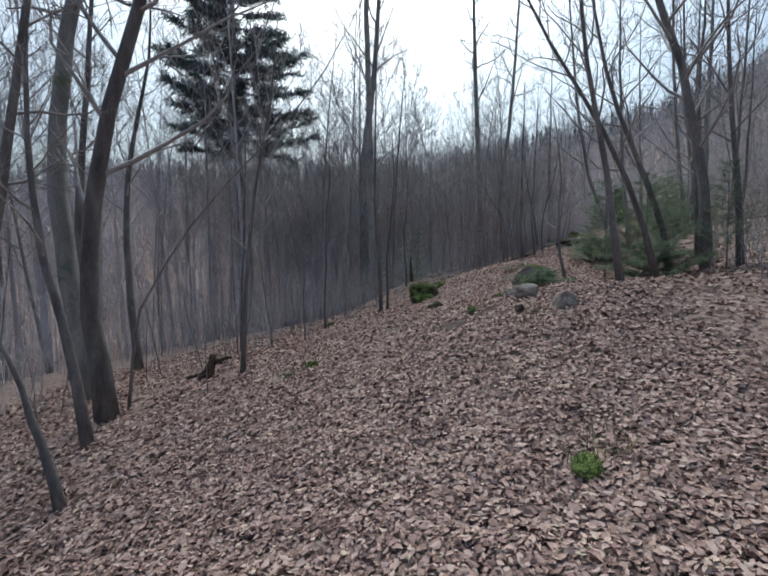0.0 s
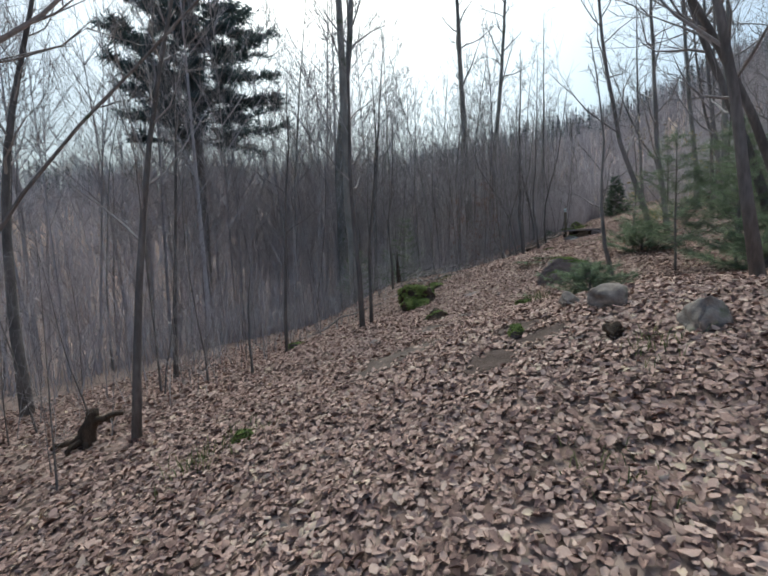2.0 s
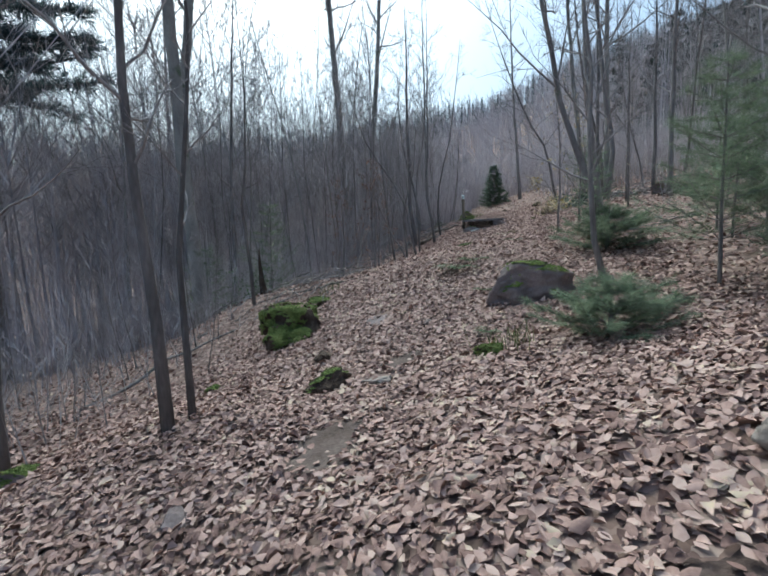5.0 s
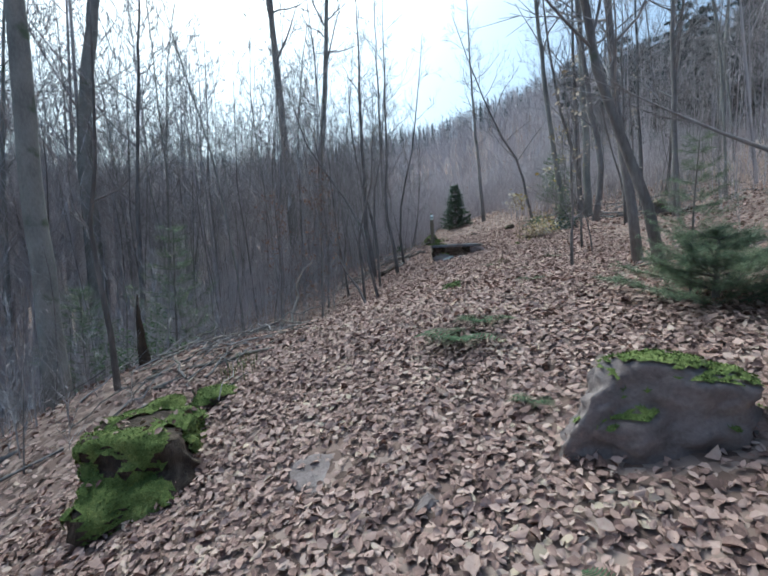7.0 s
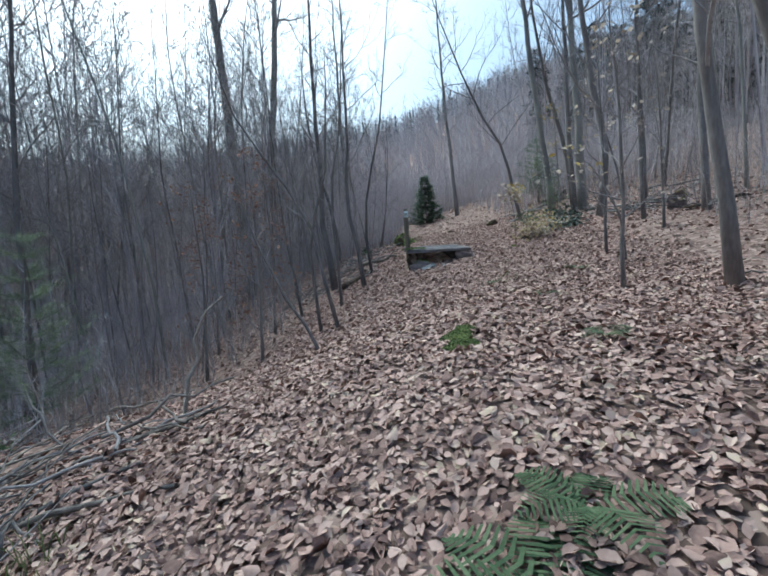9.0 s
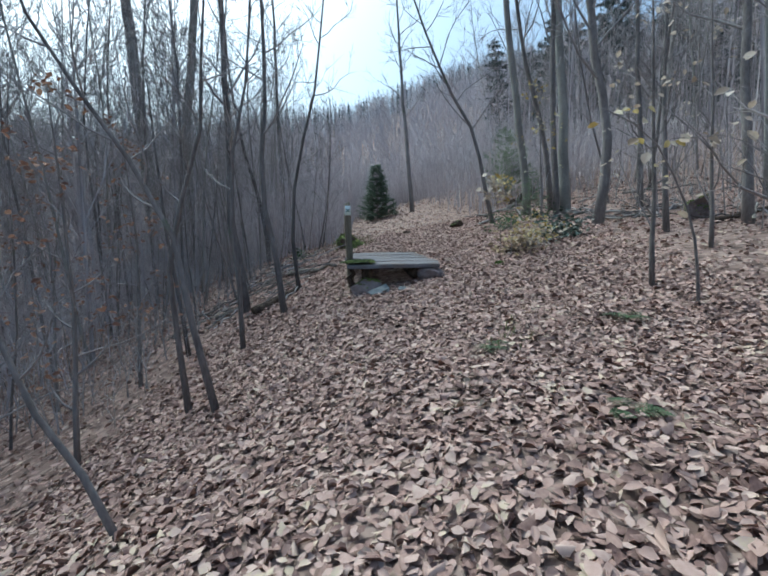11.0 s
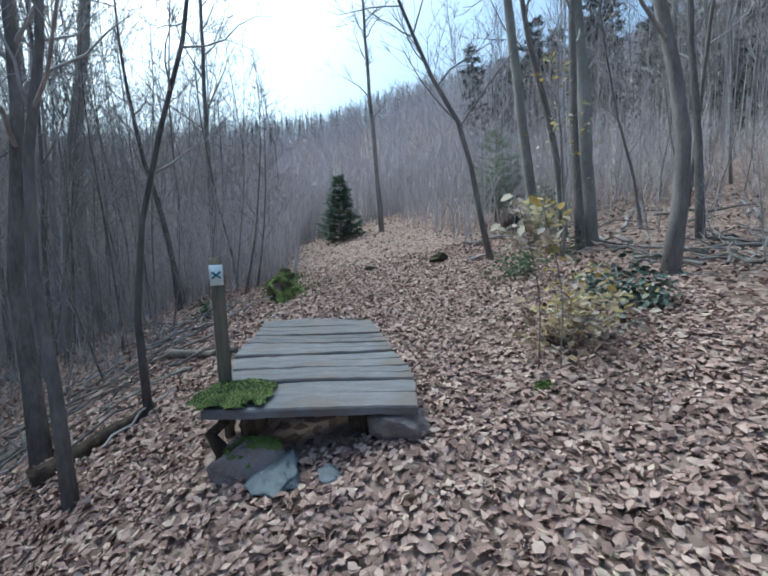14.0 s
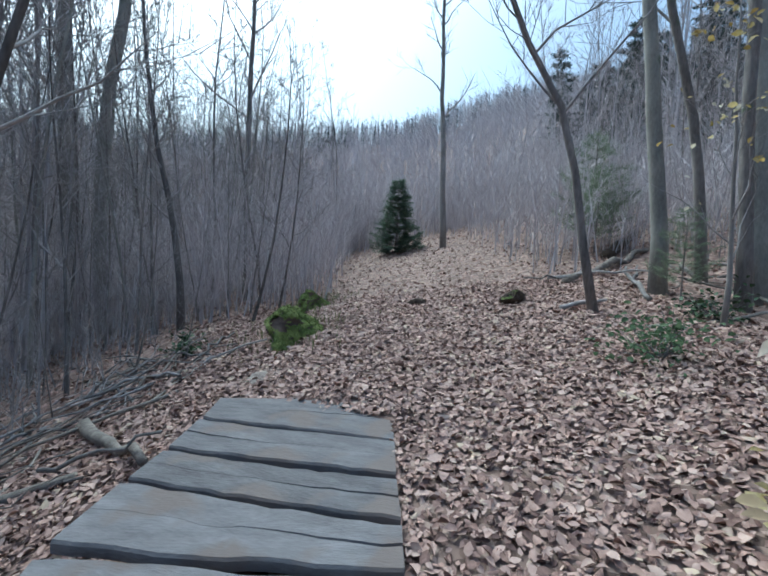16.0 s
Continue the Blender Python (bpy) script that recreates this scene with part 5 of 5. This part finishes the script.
def scatter(kinds, count, s_range, d_range, gap, sizes, clear=(-2.6, 3.0), first=True):
    """Sets out copies of kinds over a stretch of the land beside the path."""
    made = 0
    for _ in range(count * 12):
        s, d = rnd.uniform(*s_range), rnd.uniform(*d_range)
        if clear[0] < d < clear[1]:
            continue
        i = min(330, int(s * 30))
        x, y = LINE[i][0] + d * TANG[i][1], LINE[i][1] - d * TANG[i][0]
        if any((x - a) ** 2 + (y - b) ** 2 < (gap + c) ** 2 for a, b, c in taken):
            continue
        taken.append((x, y, 0.0))
        ob = kinds[made % len(kinds)]
        m = at(x, y, rnd.uniform(0, 360), rnd.uniform(*sizes), 0.03, (rnd.gauss(0, 2), rnd.gauss(0, 2)))
        if first and made < len(kinds):
            put(ob, m)
        else:
            copy_thing(ob, m)
        made += 1
        if made >= count:
            break


scatter(TALLS, 30, (0, 11), (-34, 30), 3.0, (0.75, 1.1), (-15, 11))
scatter(MIDS, 30, (0, 6.5), (-36, 34), 1.0, (0.8, 1.3), (-15, 9))
scatter(MIDS, 80, (6.5, 11), (-30, 34), 0.9, (0.8, 1.5), (-7, 6), first=False)
scatter(SAPS, 150, (2.2, 11), (-22, 16), 0.5, (0.5, 1.1), (-3.2, 4.2))
scatter(SAPS, 30, (2.6, 4.6), (-8, -2.9), 0.35, (0.35, 0.9), first=False)
scatter(SAPS, 40, (6.0, 10), (-8, -2.6), 0.4, (0.6, 1.3), first=False)
scatter(SAPS, 45, (5.5, 10.5), (-16, -3.4), 0.5, (1.2, 2.1), first=False)
scatter(MIDS, 24, (6.4, 10.8), (-13, -4.2), 0.6, (0.8, 1.25), first=False)
scatter(MIDS, 16, (8.4, 11), (-8, -2.4), 0.5, (0.6, 1.0), (-2.3, 3.0), first=False)
scatter(SAPS, 26, (8.2, 11), (-8, -2.3), 0.3, (1.2, 2.1), (-2.2, 3.0), first=False)
scatter(SAPS, 22, (5.5, 10.5), (5.5, 14), 0.6, (1.0, 1.7), first=False)


def far_woods(name, count, near, beyond, tall, mat, conifers=False, only=None):
    """Bare or needled trees on the slopes around, too many to count: trunk and short twigs as thin blades."""
    rg = np.random.RandomState(count)
    ang, r = rg.uniform(0, 2 * np.pi, count), np.sqrt(rg.uniform(near ** 2, beyond ** 2, count))
    if only is not None:
        ang = rg.uniform(only[0], only[1], count)
    x, y = 8 + r * np.sin(ang), 18 + r * np.cos(ang)
    base = np.stack([x, y, heights(x, y)], 1)
    h = rg.uniform(0.7, 1.15, count) * tall
    V, F, n = [], [], 0
    k = 26 if not conifers else 22
    side = np.stack([np.cos(ang), -np.sin(ang), 0 * ang], 1)
    w = 0.004 * h + 0.0005 * r
    top = base + np.stack([rg.normal(0, 0.05, count) * h, rg.normal(0, 0.05, count) * h, h * (1 if conifers else 0.9)], 1)
    blades = [(base - side * w[:, None], base + side * w[:, None], top)]
    for j in range(k):
        f = rg.uniform(0.25, 0.85, count) if not conifers else np.full(count, 0.12 + 0.85 * j / k)
        p = base + (top - base) * f[:, None]
        t = rg.uniform(0, 2 * np.pi, count)
        if conifers:
            out = h * 0.17 * (1.05 - f) * rg.uniform(0.7, 1.2, count)
            dz, wd = -0.25 * out, h * 0.03
            tip = p + np.stack([np.cos(t) * out, np.sin(t) * out, dz], 1)
            blades.append((p + np.array([0, 0, 1]) * wd[:, None], p - np.array([0, 0, 1]) * wd[:, None] * 0.6, tip))
            tip2 = p + np.stack([-np.cos(t) * out, -np.sin(t) * out, dz], 1)
            blades.append((p + np.array([0, 0, 1]) * wd[:, None], p - np.array([0, 0, 1]) * wd[:, None] * 0.6, tip2))
        else:
            out = h * 0.24 * (1.25 - f) * rg.uniform(0.4, 1.3, count)
            tip = p + np.stack([np.cos(t) * out, np.sin(t) * out, out * rg.uniform(0.5, 1.7, count)], 1)
            ww = 0.35 * w + 0.01
            blades.append((p - np.array([0, 0, 1]) * ww[:, None], p + np.array([0, 0, 1]) * ww[:, None] + side * ww[:, None], tip))
    V = np.concatenate([np.stack(b, 1).reshape(-1, 3) for b in blades])
    return big_mesh(name, V, np.arange(len(V)).reshape(-1, 3), mat, smooth=False)


def undergrowth(name, count, d_ranges, s_range, tall, seed, mat):
    """Dense bare brush on the slopes, too thick to count: thin stems with fine twigs."""
    rg = np.random.RandomState(seed)
    i = (rg.uniform(*s_range, count) * 30).astype(int).clip(0, 330)
    half = rg.rand(count) < 0.6
    d = np.where(half, rg.uniform(*d_ranges[0], count), rg.uniform(*d_ranges[1], count))
    x = LINE[i, 0] + d * TANG[i, 1] + rg.normal(0, 0.6, count)
    y = LINE[i, 1] - d * TANG[i, 0] + rg.normal(0, 0.6, count)
    dd = along(x, y)[1]
    ok = (dd < d_ranges[0][1]) | (dd > d_ranges[1][0])
    x, y = x[ok], y[ok]
    n = len(x)
    base = np.stack([x, y, heights(x, y) - 0.05], 1)
    h = tall * rg.uniform(0.35, 1.2, n) ** 1.0
    top = base + np.stack([rg.normal(0, 0.12, n) * h, rg.normal(0, 0.12, n) * h, h], 1)
    blades = []

    def blade(p, q, w):
        t = rg.uniform(0, np.pi, len(p))
        o = np.stack([np.cos(t), np.sin(t), 0 * t], 1) * w[:, None]
        blades.append((p - o, p + o, q))
    blade(base, top, 0.005 + 0.0035 * h)
    for _ in range(13):
        f = rg.uniform(0.12, 0.97, n)
        p = base + (top - base) * f[:, None]
        t, l = rg.uniform(0, 2 * np.pi, n), h * 0.3 * (1.15 - f) * rg.uniform(0.4, 1.3, n)
        q = p + np.stack([np.cos(t) * l, np.sin(t) * l, l * rg.uniform(0.3, 1.8, n)], 1)
        blade(p, q, 0.004 + 0.0012 * h)
        g = rg.uniform(0.3, 0.8, n)[:, None]
        m = p + (q - p) * g
        blade(m, m + (q - p) * 0.5 + rg.normal(0, 0.25, (n, 3)) * l[:, None], 0.003 + 0.0006 * h)
    V = np.concatenate([np.stack(b, 1).reshape(-1, 3) for b in blades])
    ob = big_mesh(name, V, np.arange(len(V)).reshape(-1, 3), mat, smooth=False)
    return tagged(ob, "dense leafless undergrowth on the slopes beside the path", "undergrowth", kind="stuff")


def middle_woods(name, count, s_range, left, right, tall, seed, mat, limbs=15, twigs=11):
    """The crowded bare crowns across the gully and up the hillside: trunk, limbs and fine twigs as tapered blades."""
    rg = np.random.RandomState(seed)
    i = (rg.uniform(*s_range, count) * 30).astype(int).clip(0, 330)
    d = np.where(rg.rand(count) < 0.62, rg.uniform(*left, count), rg.uniform(*right, count))
    x = LINE[i, 0] + d * TANG[i, 1] + rg.normal(0, 2.0, count)
    y = LINE[i, 1] - d * TANG[i, 0] + rg.normal(0, 2.0, count)
    dd = along(x, y)[1]
    ok = (dd < left[1]) | (dd > right[0])
    x, y = x[ok], y[ok]
    n = len(x)
    base = np.stack([x, y, heights(x, y) - 0.1], 1)
    h = tall * rg.uniform(0.5, 1.15, n)
    top = base + np.stack([rg.normal(0, 0.05, n) * h, rg.normal(0, 0.05, n) * h, h], 1)
    blades = []

    def blade(p, q, w, k):
        t = rg.uniform(0, np.pi, len(p)) + k
        o = np.stack([np.cos(t), np.sin(t), 0 * t], 1) * w[:, None]
        blades.append((p - o, p + o, q))
    for k in (0.0, 1.57):
        blade(base, top, 0.0048 * h, k)
    for _ in range(limbs):
        f = rg.uniform(0.3, 0.97, n)
        p = base + (top - base) * f[:, None]
        t, l = rg.uniform(0, 2 * np.pi, n), h * 0.27 * (1.2 - f) * rg.uniform(0.5, 1.3, n)
        q = p + np.stack([np.cos(t) * l, np.sin(t) * l, l * rg.uniform(0.5, 1.8, n)], 1)
        blade(p, q, 0.0014 * h, 0)
        for _ in range(twigs):
            m = p + (q - p) * rg.uniform(0.2, 0.95, n)[:, None]
            blade(m, m + (q - p) * rg.uniform(0.15, 0.45, n)[:, None] + rg.normal(0, 0.22, (n, 3)) * l[:, None], 0.005 + 0.0004 * h, 0)
    V = np.concatenate([np.stack(b, 1).reshape(-1, 3) for b in blades])
    ob = big_mesh(name, V, np.arange(len(V)).reshape(-1, 3), mat, smooth=False)
    return tagged(ob, "crowded leafless trees filling the gully and hillside", "woods", kind="stuff")


# crowded trees and thickets in the wood colours that carry painted haze
middle_woods("middle_woods", 420, (0, 7), (-48, -17), (15, 46), 7.5, 3, HAZEWOOD)
middle_woods("valley_woods", 230, (7.2, 11), (-26, -6), (20, 40), 11, 4, MIDHAZE, 20, 12)
middle_woods("hillside_woods", 330, (6.0, 11), (-26, -12), (9, 34), 12, 14, MIDHAZE)
middle_woods("woods_ahead", 420, (10.3, 11), (-34, -3), (6, 30), 9.5, 8, HAZEWOOD)
middle_woods("tall_crowns", 120, (3.5, 11), (-38, -15), (18, 40), 25, 31, MIDHAZE, 34, 16)
undergrowth("undergrowth", 3300, ((-26, -7.0), (7.0, 26)), (0, 11), 3.2, 5, HAZEWOOD)
undergrowth("hillside_brush", 1900, ((-20, -6), (7.5, 30)), (6.0, 11), 2.2, 11, HAZEWOOD)
undergrowth("gully_thicket", 2000, ((-46, -9), (12, 44)), (0, 11), 4.5, 6, HAZEWOOD)
undergrowth("path_end_thicket", 4200, ((-10, -1.7), (2.2, 11)), (8.7, 11), 2.8, 7, HAZEWOOD)
undergrowth("thicket_beyond", 2600, ((-10, -0.01), (0.01, 10)), (10.3, 11), 4.0, 21, HAZEWOOD)
undergrowth("edge_brush", 900, ((-6.5, -3.2), (4.6, 8.5)), (3.2, 9.5), 1.5, 9, TWIG)
tagged(far_woods("far_bare_woods", 8500, 46, 190, 13, HAZEWOOD), "leafless brown woods covering the slopes across the valley, paled as by haze", "woods", kind="stuff")
tagged(far_woods("far_thicket", 5500, 42, 150, 7, HAZEWOOD), "low bare thicket under the far woods", "woods", kind="stuff")
tagged(far_woods("far_conifer_woods", 2200, 156, 186, 9.5, HAZEGREEN, True), "dark conifer woods along the skyline", "woods", kind="stuff")
rnd = random.Random(19)
spruce = tagged(conifer(230, 17, 0.16, 0.12, 17, 6, 2.9, -0.12, HAZEGREEN, BARK, 0.8, 6, "hillside_spruce", thin=0.2), "dark spruce standing on the upper hillside", "tree", "hillside spruces")
for i in range(36):
    a, r = rnd.uniform(0.86, 1.4), rnd.uniform(34, 62)
    m = at(8 + r * math.sin(a), 18 + r * math.cos(a), rnd.uniform(0, 360), rnd.uniform(0.65, 1.05), 0.1)
    if i:
        copy_thing(spruce, m)
    else:
        put(spruce, m)


# ---- loose leaves ----
def leaf_carpet(name, count, s_range, d_half, size, seed):
    rg = np.random.RandomState(seed)
    i = (rg.uniform(s_range[0], s_range[1], count) * 30).astype(int).clip(0, 330)
    d = rg.uniform(d_half[0], d_half[1], count)
    x = LINE[i, 0] + d * TANG[i, 1] + rg.normal(0, 0.25, count)
    y = LINE[i, 1] - d * TANG[i, 0] + rg.normal(0, 0.25, count)
    z = heights(x, y)
    keep = np.ones(count, bool)
    for a, b, c in BARE:
        keep &= ((x - a) ** 2 + (y - b) ** 2 > (c * rg.uniform(0.5, 1.15, count)) ** 2) | (rg.rand(count) < 0.1)
    keep &= ~on_deck(x, y)
    x, y, z = x[keep], y[keep], z[keep]
    n = len(x)
    e = 0.05
    nx, ny = -(heights(x + e, y) - z) / e, -(heights(x, y + e) - z) / e
    up = np.stack([nx + rg.normal(0, 0.27, n), ny + rg.normal(0, 0.27, n), np.ones(n)], 1)
    up /= np.linalg.norm(up, axis=1)[:, None]
    t = rg.uniform(0, 2 * np.pi, n)
    a = np.stack([np.cos(t), np.sin(t), 0 * t], 1)
    a -= (a * up).sum(1)[:, None] * up
    a /= np.linalg.norm(a, axis=1)[:, None]
    b = np.cross(up, a)
    s = size * rg.uniform(0.55, 1.25, n)
    fold, curl, wide = rg.normal(0.1, 0.17, n), rg.normal(0.04, 0.17, n), rg.uniform(0.24, 0.4, n)
    lift = rg.uniform(0.004, 0.035, n)
    V = np.empty((n, 6, 3))
    c = np.stack([x, y, z], 1) + up * lift[:, None]
    for j, (p, q, fz, cz) in enumerate(((-0.5, 0, 0, 1), (-0.12, 1, 1, 0), (0.25, 0.8, 1, 0.2), (0.55, 0, 0, 1), (0.25, -0.8, 1, 0.2), (-0.12, -1, 1, 0))):
        V[:, j] = c + a * (p * s)[:, None] + b * (q * wide * s)[:, None] + up * (s * (fz * fold + cz * curl))[:, None]
    k = np.arange(n)[:, None] * 6
    F = np.concatenate([k + [0, 1, 2, 3], k + [0, 3, 4, 5]])
    return big_mesh(name, V.reshape(-1, 3), F, LEAF, smooth=False)


tagged(leaf_carpet("fallen_leaves", 205000, (0.9, 8.6), (-3.0, 3.2), 0.054, 1), "loose curled brown beech leaves covering the path", "leaves", kind="stuff")
tagged(leaf_carpet("fallen_leaves_beside", 82000, (0.6, 10.3), (-9, 9.5), 0.074, 2), "loose brown beech leaves on the slopes beside the path", "leaves", kind="stuff")
tagged(leaf_carpet("fallen_leaves_below", 36000, (0.5, 4.2), (-9, -2.6), 0.07, 3), "loose brown beech leaves on the slope below the path", "leaves", kind="stuff")
